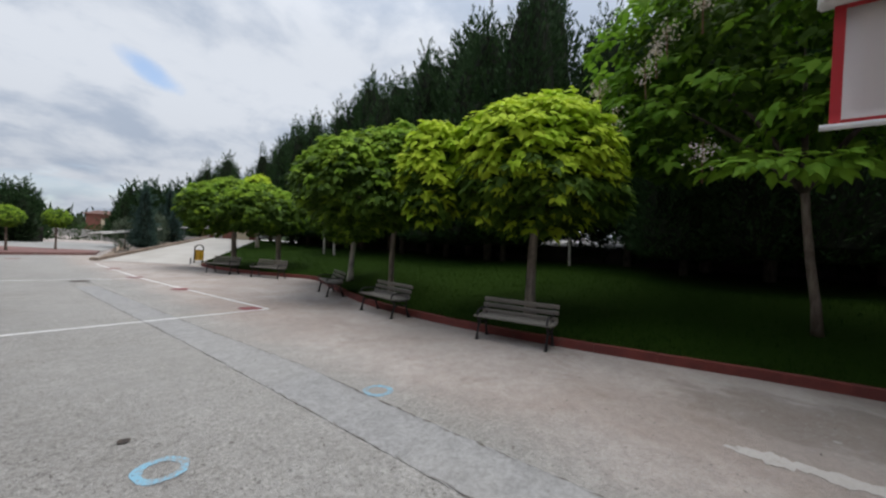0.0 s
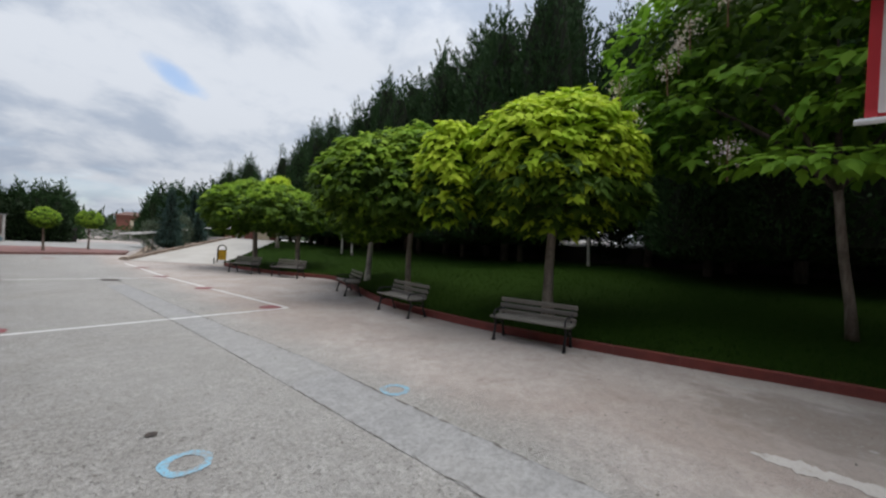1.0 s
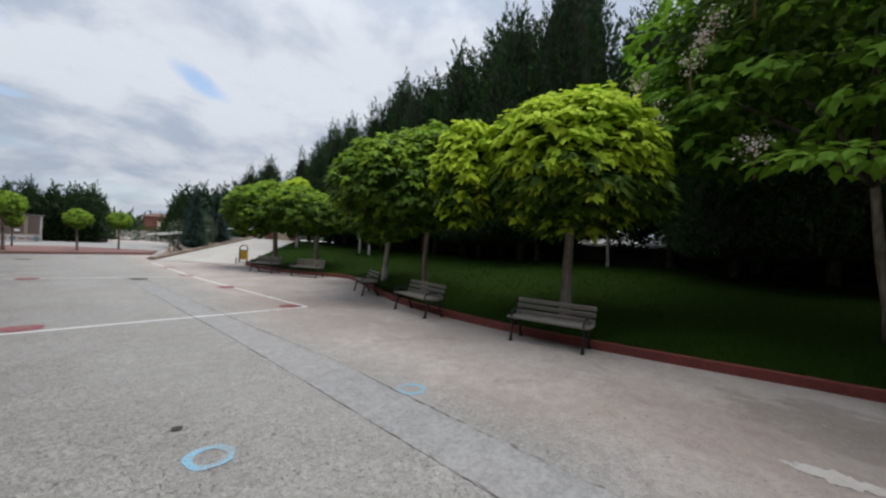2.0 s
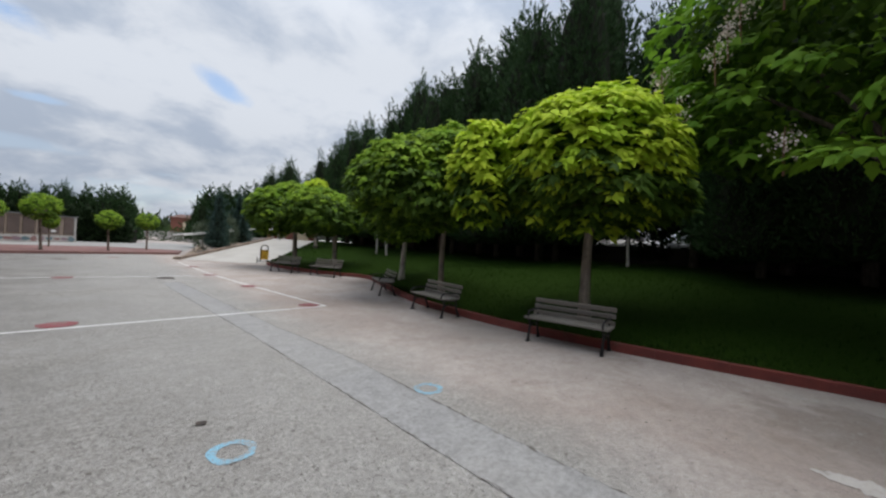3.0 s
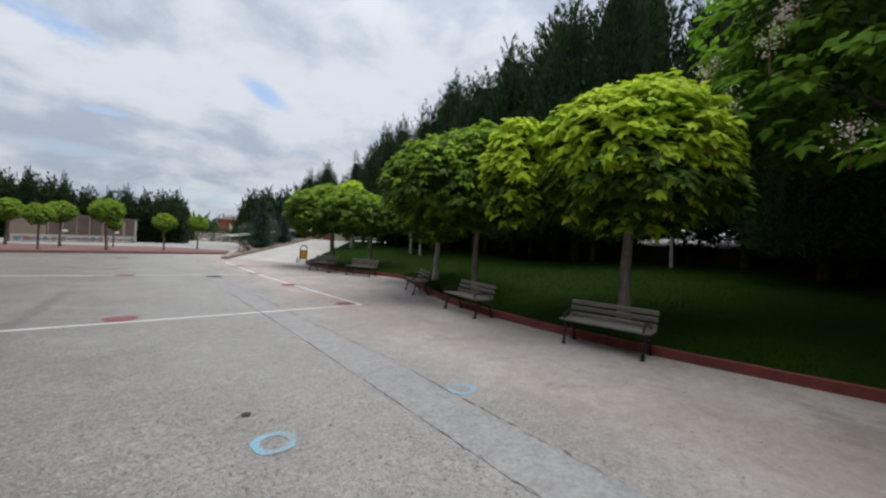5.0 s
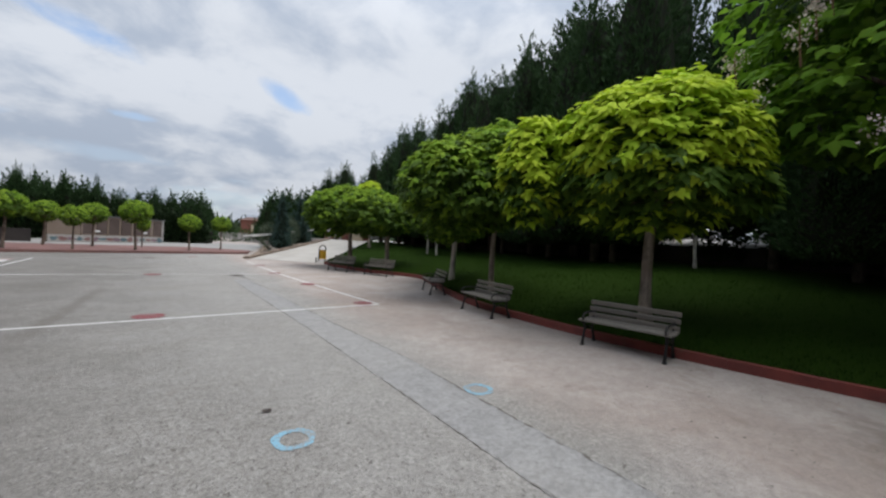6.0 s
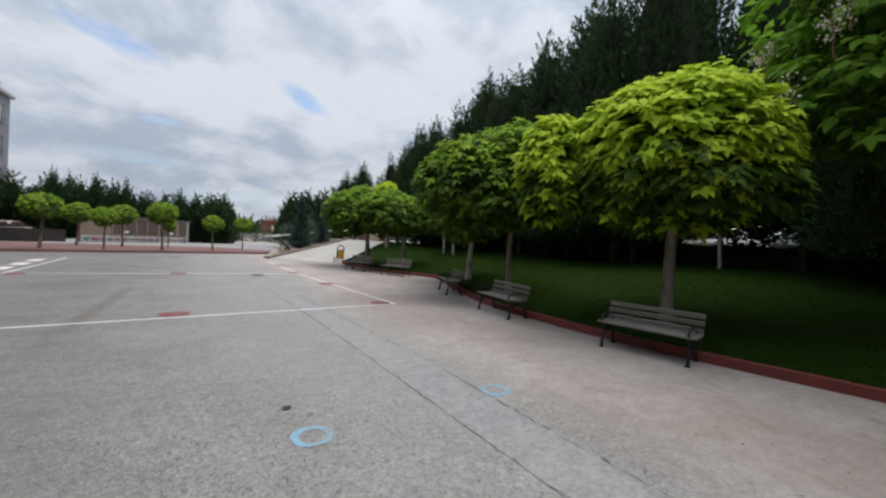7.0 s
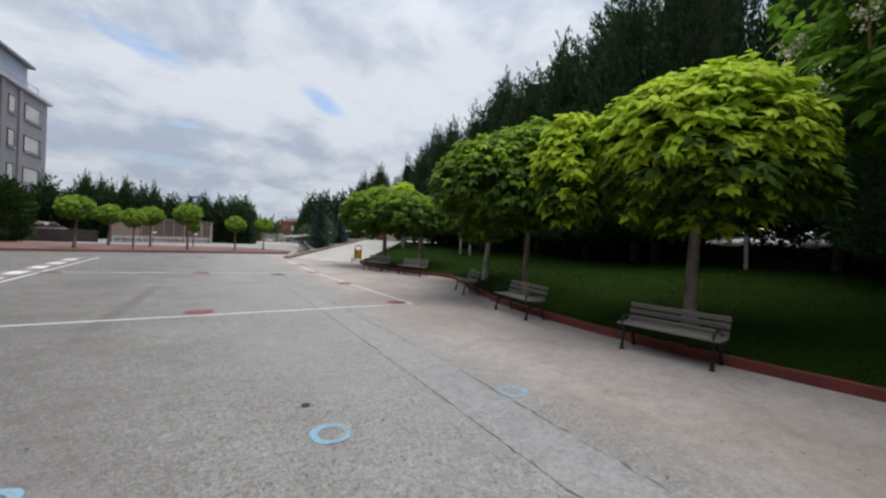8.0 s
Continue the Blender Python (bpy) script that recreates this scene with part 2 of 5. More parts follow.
def lawn_material():
    n = Nodes("lawn_soil_and_grass")
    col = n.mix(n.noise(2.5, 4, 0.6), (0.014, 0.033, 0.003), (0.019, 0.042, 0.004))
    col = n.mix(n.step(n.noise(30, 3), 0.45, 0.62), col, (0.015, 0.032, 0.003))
    return n.finish(col, 0.9, 0, n.bump(n.noise(60, 3), 0.8, 0.03), 0.05)


def bark_material(name, a, b):
    n = Nodes(name)
    v = n.stretch(1, 1, 0.22)
    col = n.mix(n.step(n.noise(14, 5, 0.65, v), 0.35, 0.65), a, b)
    col = n.mix(n.step(n.noise(2.0, 3), 0.5, 0.7), col, tuple(x * 0.75 for x in a))
    return n.finish(col, 0.9, 0, n.bump(n.noise(22, 4, 0.6, v), 0.7, 0.02), 0.15)


def timber_material():
    n = Nodes("weathered_slat_wood")
    v = n.stretch(60, 3, 60, n.local())
    col = n.mix(n.step(n.noise(1.0, 4, 0.6, v), 0.3, 0.7), (0.17, 0.152, 0.13), (0.27, 0.248, 0.216))
    col = n.mix(n.math("MULTIPLY", n.each(), 0.6), col, (0.16, 0.15, 0.135))
    col = n.mix(n.math("MULTIPLY", n.step(n.noise(7, 4, 0.7, n.local()), 0.6, 0.7), 0.7), col, (0.34, 0.325, 0.30))
    return n.finish(col, 0.62, 0, n.bump(n.noise(1.0, 4, 0.6, v), 0.35, 0.004), 0.35)


def worn_paint(name, color, under, keep=0.5):
    n = Nodes(name)
    wear = n.math("ADD", n.math("MULTIPLY", n.noise(34, 5, 0.75), 0.6), n.math("MULTIPLY", n.noise(2.3, 4, 0.6), 0.4))
    col = n.mix(n.step(wear, keep, keep + 0.07), color, under)
    return n.finish(col, 0.75, 0, n.bump(n.cells(70.0), 0.5, 0.01), 0.3)


def cloth_material(name, a, b):
    n = Nodes(name)
    col = n.mix(n.noise(1.4, 4, 0.6), a, b)
    return n.finish(col, 0.75, 0, n.bump(n.noise(160, 2), 0.15, 0.002), 0.2, 0.25)


M_ground = ground_material()
M_lawn = lawn_material()
M_patch = trench_material()
M_crack = plain("crack_grit", (0.10, 0.09, 0.08), (0.165, 0.15, 0.133), 6, 60, 0.95)
M_line = worn_paint("worn_white_paint", (0.66, 0.655, 0.64), (0.30, 0.295, 0.285), 0.54)
M_redspot = worn_paint("worn_red_paint", (0.19, 0.05, 0.055), (0.19, 0.14, 0.135), 0.52)
M_faint = worn_paint("faint_pink_paint", (0.26, 0.19, 0.18), (0.23, 0.215, 0.205), 0.5)
M_bluering = worn_paint("light_blue_chalk_paint", (0.19, 0.37, 0.48), (0.24, 0.26, 0.265), 0.47)
M_hatch = plain("rusty_iron", (0.055, 0.045, 0.04), (0.10, 0.075, 0.06), 9, 70, 0.7, 0.6)
M_kerb = plain("red_painted_kerb", (0.185, 0.043, 0.033), (0.135, 0.034, 0.028), 2.2, 35, 0.75, relief=0.4, dirt=(0.13, 0.08, 0.06))
M_ramp = plain("pale_concrete", (0.345, 0.325, 0.295), (0.40, 0.38, 0.35), 0.5, 30, 0.85, relief=0.3)
M_wallstone = plain("brown_kerb_stone", (0.17, 0.12, 0.09), (0.24, 0.19, 0.15), 1.6, 20, 0.85, relief=0.5)
M_redpave = plain("red_paving", (0.20, 0.10, 0.088), (0.16, 0.083, 0.075), 0.8, 25, 0.85, relief=0.3, dirt=(0.21, 0.16, 0.14))
M_cement = plain("worn_cement", (0.36, 0.335, 0.31), (0.40, 0.375, 0.35), 3.0, 40, 0.85, relief=0.4, dirt=(0.22, 0.19, 0.17))
M_asphalt = plain("street_asphalt", (0.05, 0.05, 0.05), (0.075, 0.073, 0.07), 0.5, 30, 0.9)
M_palepave = plain("pale_paving", (0.29, 0.285, 0.27), (0.23, 0.225, 0.215), 0.4, 20, 0.85)
M_soil = plain("tan_gravel_soil", (0.16, 0.13, 0.105), (0.22, 0.19, 0.155), 1.2, 22, 0.95, relief=0.8)
M_rock = plain("tan_rock", (0.22, 0.165, 0.12), (0.30, 0.245, 0.19), 2.5, 18, 0.9, relief=0.9, dirt=(0.16, 0.13, 0.1))
M_timber = timber_material()
M_iron = plain("black_cast_iron", (0.02, 0.02, 0.021), (0.035, 0.033, 0.032), 6, 60, 0.5, 0.4, relief=0.3)
M_yellow = plain("yellow_enamel", (0.62, 0.36, 0.03), (0.50, 0.28, 0.03), 4, 50, 0.45, dirt=(0.2, 0.12, 0.05))
M_bark_pale = bark_material("pale_catalpa_bark", (0.20, 0.165, 0.13), (0.32, 0.275, 0.225))
M_bark_lime = bark_material("limewashed_bark", (0.42, 0.385, 0.335), (0.54, 0.505, 0.45))
M_bark_mid = bark_material("brown_catalpa_bark", (0.13, 0.10, 0.08), (0.22, 0.18, 0.145))
M_bark_dark = bark_material("dark_conifer_bark", (0.075, 0.06, 0.05), (0.14, 0.115, 0.095))
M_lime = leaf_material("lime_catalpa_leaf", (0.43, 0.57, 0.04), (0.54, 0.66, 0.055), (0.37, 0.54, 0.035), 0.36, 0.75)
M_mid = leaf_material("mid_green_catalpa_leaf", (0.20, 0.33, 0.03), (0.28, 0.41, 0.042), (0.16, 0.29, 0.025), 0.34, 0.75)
# darker copy of the leaf greens: crown shade put into the colour
M_leaf_shade = leaf_material("shade_toned_catalpa_leaf", (0.07, 0.132, 0.018), (0.115, 0.195, 0.022), (0.052, 0.10, 0.014), 0.28)
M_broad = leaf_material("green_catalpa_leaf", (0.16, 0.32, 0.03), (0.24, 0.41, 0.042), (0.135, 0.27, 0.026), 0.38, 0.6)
M_cypress = leaf_material("dark_cypress_spray", (0.026, 0.056, 0.020), (0.044, 0.084, 0.030), (0.032, 0.064, 0.024), 0.12, 0.8)
# near-black for the conifer cores: inner shade put into the colour
M_inner = bark_material("crown_core_shade", (0.014, 0.017, 0.010), (0.024, 0.030, 0.016))
M_spruce = leaf_material("blue_spruce_spray", (0.045, 0.082, 0.07), (0.075, 0.12, 0.105), (0.042, 0.078, 0.06), 0.08, 0.75)
M_olive = leaf_material("grey_shrub_spray", (0.09, 0.115, 0.075), (0.13, 0.16, 0.11), (0.07, 0.10, 0.06), 0.1, 0.75)
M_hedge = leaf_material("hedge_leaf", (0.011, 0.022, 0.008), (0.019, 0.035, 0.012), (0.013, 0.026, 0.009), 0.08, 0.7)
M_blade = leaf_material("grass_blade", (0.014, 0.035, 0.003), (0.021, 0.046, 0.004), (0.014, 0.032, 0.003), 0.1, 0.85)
M_bush = leaf_material("dark_bush_leaf", (0.022, 0.05, 0.012), (0.04, 0.08, 0.018), (0.03, 0.06, 0.014), 0.1, 0.7)
M_petal = plain("white_petal", (0.74, 0.66, 0.60), (0.58, 0.46, 0.40), 20, 60, 0.7)
M_stalk = plain("reddish_flower_stalk", (0.17, 0.09, 0.06), (0.22, 0.13, 0.08), 20, 60, 0.8)
M_redcloth = cloth_material("red_screen_cloth", (0.76, 0.10, 0.115), (0.66, 0.085, 0.095))
M_whitecloth = cloth_material("white_screen_cloth", (0.88, 0.79, 0.77), (0.82, 0.73, 0.71))
M_whitemetal = plain("white_powder_coat", (0.72, 0.71, 0.69), (0.66, 0.65, 0.63), 3, 60, 0.4)
M_greymetal = plain("grey_gutter_metal", (0.16, 0.16, 0.165), (0.22, 0.22, 0.22), 3, 60, 0.45, 0.5)
M_facade = plain("grey_render", (0.20, 0.195, 0.215), (0.235, 0.23, 0.25), 0.25, 8, 0.85, dirt=(0.17, 0.165, 0.18))
M_facade_blue = plain("blue_grey_cladding", (0.24, 0.29, 0.36), (0.28, 0.33, 0.40), 0.3, 8, 0.6)
M_trimgrey = plain("pale_cornice", (0.42, 0.42, 0.44), (0.36, 0.36, 0.38), 0.6, 12, 0.8)
M_blind = plain("white_window_blind", (0.46, 0.455, 0.44), (0.38, 0.375, 0.365), 0.8, 20, 0.6)
M_brownpanel = plain("brown_wall_panel", (0.20, 0.15, 0.115), (0.24, 0.185, 0.15), 0.6, 14, 0.8, dirt=(0.2, 0.15, 0.12))
M_darkpanel = plain("dark_brown_panel", (0.085, 0.06, 0.052), (0.115, 0.083, 0.072), 0.7, 14, 0.8)
M_whitewall = plain("white_painted_wall", (0.40, 0.38, 0.355), (0.33, 0.31, 0.29), 0.8, 16, 0.8)
M_mural_red = plain("mural_red_paint", (0.2, 0.09, 0.09), (0.25, 0.15, 0.14), 3, 20, 0.8)
M_mural_blue = plain("mural_blue_paint", (0.085, 0.135, 0.155), (0.13, 0.18, 0.2), 3, 20, 0.8)
M_mural_dark = plain("mural_dark_paint", (0.18, 0.12, 0.14), (0.25, 0.17, 0.2), 3, 20, 0.8)
M_brick = plain("red_brick_wall", (0.16, 0.06, 0.045), (0.19, 0.078, 0.056), 0.6, 12, 0.85)
M_roof = plain("brown_roof_tile", (0.11, 0.06, 0.048), (0.14, 0.075, 0.06), 0.8, 10, 0.85)
M_cream = plain("cream_wall", (0.55, 0.46, 0.33), (0.5, 0.42, 0.3), 0.5, 10, 0.85)
M_carwhite = plain("white_car_paint", (0.72, 0.72, 0.72), (0.68, 0.68, 0.69), 1, 60, 0.25, coat=0.6, relief=0.0)
M_carred = plain("red_car_paint", (0.07, 0.008, 0.01), (0.06, 0.008, 0.008), 1, 60, 0.25, coat=0.6, relief=0.0)
M_cardark = plain("dark_grey_car_paint", (0.05, 0.055, 0.06), (0.045, 0.05, 0.055), 1, 60, 0.3, coat=0.5, relief=0.0)
M_carsilver = plain("silver_car_paint", (0.38, 0.39, 0.41), (0.35, 0.36, 0.38), 1, 60, 0.3, 0.5, coat=0.6, relief=0.0)
M_glass = plain("dark_window_glass", (0.03, 0.035, 0.04), (0.05, 0.055, 0.06), 1, 60, 0.08, relief=0.0, gloss=0.7)
M_tyre = plain("tyre_rubber", (0.02, 0.02, 0.02), (0.03, 0.03, 0.03), 8, 60, 0.85)
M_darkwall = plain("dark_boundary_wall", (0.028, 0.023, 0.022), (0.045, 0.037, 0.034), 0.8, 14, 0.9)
M_farwood = leaf_material("far_wood_leaf", (0.03, 0.05, 0.025), (0.05, 0.075, 0.035), (0.04, 0.06, 0.03), 0.08, 0.8)
M_lamp = plain("lamp_lens", (0.55, 0.50, 0.45), (0.5, 0.46, 0.42), 4, 60, 0.2)


# ---------------------------------------------------------------- mesh helpers
def link_mesh(name, me, material, parent=None, label=""):
    if material is not None and not me.materials:
        me.materials.append(material)
    ob = new(name, me)
    if parent is not None:
        ob.parent = parent
    return tagged(ob, label)


def part(name, bm, material, parent=None, label="", smooth=False):
    """Links a bmesh as one mesh object, under parent where there is one."""
    me = bpy.data.meshes.new(name)
    bmesh.ops.recalc_face_normals(bm, faces=bm.faces)
    bm.to_mesh(me)
    bm.free()
    if smooth:
        me.shade_smooth()
    return link_mesh(name, me, material, parent, label)


def base(name, m, label, category, group="", kind=""):
    ob = new(name)
    ob.empty_display_size = 0.2
    ob.matrix_basis = m
    return tagged(ob, label, category, group, kind)


def box(bm, lo, hi, bevel=0.0, m=None):
    """A box between two corners, with its edges bevelled, moved by m."""
    got = bmesh.ops.create_cube(bm, size=1.0)
    vs = got["verts"]
    for v in vs:
        v.co = Vector([l + (h - l) * (c + 0.5) for l, h, c in zip(lo, hi, v.co)])
    if bevel:
        es = list({e for v in vs for e in v.link_edges})
        done = bmesh.ops.bevel(bm, geom=es, offset=bevel, segments=2, affect="EDGES")
        vs = list({v for f in done["faces"] for v in f.verts} | {v for v in vs if v.is_valid})
    if m is not None:
        for v in vs:
            v.co = m @ v.co
    return bm


def tube(bm, points, radii, sides=8, cap=True, squash=1.0):
    """Sweeps rings along points; radii is one number or one for each point."""
    pts = [Vector(p) for p in points]
    if isinstance(radii, (int, float)):
        radii = [radii] * len(pts)
    rings, side = [], None
    for i, p in enumerate(pts):
        ahead = (pts[min(i + 1, len(pts) - 1)] - pts[max(i - 1, 0)]).normalized()
        if side is None:
            side = ahead.orthogonal().normalized()
        side = (side - ahead * side.dot(ahead)).normalized()
        up = ahead.cross(side)
        rings.append([bm.verts.new(p + (side * math.cos(a) * squash + up * math.sin(a)) * radii[i])
                      for a in [2 * math.pi * k / sides for k in range(sides)]])
    for a, b in zip(rings, rings[1:]):
        for k in range(sides):
            bm.faces.new((a[k], a[(k + 1) % sides], b[(k + 1) % sides], b[k]))
    if cap:
        bm.faces.new(rings[0][::-1])
        bm.faces.new(rings[-1])
    return bm


def swept(bm, points, width, low, high):
    """An upright rectangular bar along a line of (x, y), width across, from low to high."""
    rows = []
    for i, p in enumerate(points):
        a, b = Vector(points[max(i - 1, 0)]), Vector(points[min(i + 1, len(points) - 1)])
        d = (b - a).normalized()
        n = Vector((-d.y, d.x)) * width / 2
        z0, z1 = (low[i], high[i]) if isinstance(low, (list, tuple)) else (low, high)
        rows.append([bm.verts.new((p[0] + s * n.x, p[1] + s * n.y, z)) for s, z in ((-1, z0), (1, z0), (1, z1), (-1, z1))])
    for a, b in zip(rows, rows[1:]):
        for k in range(4):
            bm.faces.new((a[k], a[(k + 1) % 4], b[(k + 1) % 4], b[k]))
    bm.faces.new(rows[0][::-1])
    bm.faces.new(rows[-1])
    return bm


def sheet(bm, points, z):
    bm.faces.new([bm.verts.new((*p, z) if len(p) == 2 else p) for p in points])
    return bm


def slab(bm, points, low, high):
    """A prism over a polygon of (x, y) from low to high; high may be one number for each corner."""
    tops = high if isinstance(high, (list, tuple)) else [high] * len(points)
    a = [bm.verts.new((*p, low)) for p in points]
    b = [bm.verts.new((*p, h)) for p, h in zip(points, tops)]
    bm.faces.new(a[::-1])
    bm.faces.new(b)
    for i in range(len(a)):
        j = (i + 1) % len(a)
        bm.faces.new((a[i], a[j], b[j], b[i]))
    return bm


def resample(points, step):
    out = [Vector(points[0])]
    for a, b in zip(points, points[1:]):
        a, b = Vector(a), Vector(b)
        n = max(1, round((b - a).length / step))
        out += [a.lerp(b, k / n) for k in range(1, n + 1)]
    return out


def rounded(points, passes=2):
    """Corner cutting: a smooth line through few points, ends kept."""
    pts = [Vector(p) for p in points]
    for _ in range(passes):
        nxt = [pts[0]]
        for a, b in zip(pts, pts[1:]):
            nxt += [a.lerp(b, 0.25), a.lerp(b, 0.75)]
        pts = nxt + [pts[-1]]
    return pts


def many(name, shape, faces, spots, axes, sizes, material, parent=None, label="", flat=True):
    """One mesh of many copies of a small shape. spots (N,3), axes (N,3,3) with the shape's x, y, z as columns, sizes (N,) or (N,3)."""
    shape = np.asarray(shape, float)
    n, k = len(spots), len(shape)
    sizes = np.asarray(sizes, float)
    if sizes.ndim == 1:
        sizes = np.repeat(sizes[:, None], 3, 1)
    pts = np.einsum("nij,nkj->nki", axes, shape[None] * sizes[:, None, :]) + spots[:, None, :]
    me = bpy.data.meshes.new(name)
    me.vertices.add(n * k)
    me.vertices.foreach_set("co", pts.reshape(-1).astype(np.float32))
    loops = np.concatenate([np.array(f) for f in faces])
    counts = np.array([len(f) for f in faces])
    starts = np.concatenate(([0], np.cumsum(counts)[:-1]))
    per = len(loops)
    me.loops.add(n * per)
    me.loops.foreach_set("vertex_index", (loops[None] + (np.arange(n) * k)[:, None]).reshape(-1).astype(np.int32))
    me.polygons.add(n * len(faces))
    me.polygons.foreach_set("loop_start", (starts[None] + (np.arange(n) * per)[:, None]).reshape(-1).astype(np.int32))
    me.update(calc_edges=True)
    me.validate()
    if not flat:
        me.shade_smooth()
    if not name:
        return me
    return link_mesh(name, me, material, parent, label)


def axes_from(normal, tip):
    """Columns x, y, z: y along tip as far as it is square to normal, z along normal."""
    z = normal / np.linalg.norm(normal, axis=1, keepdims=True)
    y = tip - (tip * z).sum(1, keepdims=True) * z
    y /= np.linalg.norm(y, axis=1, keepdims=True) + 1e-9
    return np.stack((np.cross(y, z), y, z), axis=2)


# ---------------------------------------------------------------- ground and paving
bm = bmesh.new()
sheet(bm, [(-900, -900), (900, -900), (900, 900), (-900, 900)], 0.0)
tagged(part("ground", bm, M_ground), "weathered grey asphalt schoolyard with pinkish concrete towards the kerb", "ground", kind="structure")

rng = np.random.default_rng(5)


def wobbly(a, b, step, amount, rough):
    """Points from a to b that stray to the sides."""
    pts = resample([a, b], step)
    d = (pts[-1] - pts[0]).normalized()
    n = Vector((-d.y, d.x))
    return [p + n * (amount * noise.noise(Vector((p.x * 0.9, p.y * 0.9, 3))) + rough * noise.noise(Vector((p.x * 6, p.y * 6, 8)))) for p in pts]


def flat_band(name, pts, widths, z, material, label, category, kind="structure"):
    bm = bmesh.new()
    rows = []
    for i, p in enumerate(pts):
        d = (pts[min(i + 1, len(pts) - 1)] - pts[max(i - 1, 0)]).normalized()
        n = Vector((-d.y, d.x)) * widths[i] / 2
        rows.append((bm.verts.new((p.x - n.x, p.y - n.y, z)), bm.verts.new((p.x + n.x, p.y + n.y, z))))
    for a, b in zip(rows, rows[1:]):
        bm.faces.new((a[0], a[1], b[1], b[0]))
    return tagged(part(name, bm, material), label, category, kind=kind)


# the filled trench lies between two cracks that draw together towards the far end
TRENCH_L = [(2.21, -14), (2.21, 6.5), (2.10, 10.8), (1.98, 17.0)]
TRENCH_R = [(2.84, -14), (2.87, 3.0), (2.91, 4.6), (2.76, 7.1), (2.66, 9.8), (2.42, 17.0)]


def cross_x(line_pts, y):
    for (xa, ya), (xb, yb) in zip(line_pts, line_pts[1:]):
        if ya <= y <= yb:
            return xa + (xb - xa) * (y - ya) / (yb - ya)
    return line_pts[-1][0]


ys = np.arange(-13.9, 15.0, 0.06)
pts = [Vector(((cross_x(TRENCH_L, y) + cross_x(TRENCH_R, y)) / 2, y)) for y in ys]
flat_band("trench_strip", pts, [cross_x(TRENCH_R, y) - cross_x(TRENCH_L, y) + 0.02 for y in ys], 0.004, M_patch, "smooth grey concrete strip over a filled trench", "pavement")
for side_line in (TRENCH_L, TRENCH_R):
    x0 = side_line[0][0]
    pts = [q for a, b in zip(side_line, side_line[1:]) for q in wobbly(a, b, 0.03, 0.0, 0.03)[:-1]]
    pts = [p + Vector((0.02 * noise.noise(Vector((p.y * 0.9, x0, 1))), 0)) for p in pts]
    w = [(0.65 if x0 < 2.5 else 1.5) * max(0.0015, 0.005 + 0.024 * noise.noise(Vector((p.y * 1.3, x0, 0))) + 0.034 * noise.noise(Vector((p.y * 11, x0, 5)))) for p in pts]
    flat_band("crack", pts, w, 0.008, M_crack, "dark jagged crack along the trench strip", "crack")

for a, b in (((4.63, 8.88), (-14.0, 7.95)), ((4.61, 8.9), (4.28, 13.2)), ((4.28, 13.2), (4.02, 17.0)), ((4.02, 17.0), (4.0, 24.6)), ((4.0, 17.0), (-14.0, 17.15)), ((-4.68, 9.0), (-4.72, 24.5))):
    pts = resample([a, b], 0.4)
    flat_band("court_line", pts, [0.075] * len(pts), 0.006, M_line, "worn white painted court line on the asphalt", "line")
# red and white chequered band beside the far line
for k in range(16):
    y = 8.6 + k * 0.98
    pts = [Vector((-5.15 - 0.026 * (y - 15.75), y)), Vector((-5.15 - 0.026 * (y - 14.77), y + 0.96))]
    flat_band("band_block", pts, [0.42, 0.42], 0.006, M_line if k % 2 == 0 else M_faint, "painted block of a red and white chequered band", "line")


def disc(name, x, y, r, z, material, label, category, inner=0.0):
    bm = bmesh.new()
    outer = [bm.verts.new((x + r * (1 + 0.05 * math.sin(5 * a + x)) * math.cos(a), y + r * (1 + 0.05 * math.cos(4 * a + y)) * math.sin(a), z)) for a in [2 * math.pi * k / 36 for k in range(36)]]
    if inner:
        ins = [bm.verts.new((x + inner * (1 + 0.06 * math.sin(3 * a + y)) * math.cos(a), y + inner * math.sin(a), z)) for a in [2 * math.pi * k / 36 for k in range(36)]]
        for k in range(36):
            bm.faces.new((outer[k], outer[(k + 1) % 36], ins[(k + 1) % 36], ins[k]))
    else:
        bm.faces.new(outer)
    return tagged(part(name, bm, material), label, category, kind="structure")


for x, y in ((4.3, 9.15), (-0.18, 8.97), (4.14, 13.36), (-0.28, 16.95), (3.9, 17.3), (-4.45, 17.0), (-4.6, 8.6), (1.5, 28.0), (4.1, 21.5)):
    disc("painted_spot", x, y, 0.26, 0.010, M_redspot, "faded red round spot painted on the court line", "painted spot")
for x, y, r in ((0.93, 3.17, 0.175), (3.05, 3.22, 0.175), (-1.1, 3.2, 0.175)):
    disc("chalk_ring", x, y, r, 0.005, M_bluering, "light blue ring sprayed on the asphalt", "painted ring", r * 0.64)
for x, y, r in ((2.31, 16.4, 0.26), (-0.6, 26.0, 0.3), (0.85, 3.8, 0.045)):
    disc("drain_cover", x, y, r, 0.012, M_hatch, "small dark iron cover set in the ground", "drain cover")
ys = np.arange(0.0, -1.9, -0.02)
pts = [Vector((4.5 + 0.02 * noise.noise(Vector((y * 6, 6, 0))) + 0.07 * noise.noise(Vector((y * 1.1, 2, 0))), y)) for y in ys]
flat_band("cement_patch", pts, [min(1, (0.02 - y) * 6, (y + 1.95) * 2) * max(0.05, 0.22 + 0.16 * noise.noise(Vector((y * 2.1, 0, 3))) + 0.16 * noise.noise(Vector((y * 7, 0, 4))) + 0.12 * noise.noise(Vector((y * 23, 0, 5)))) for y in ys], 0.005, M_cement, "pale irregular cement patch on the paving", "patch")

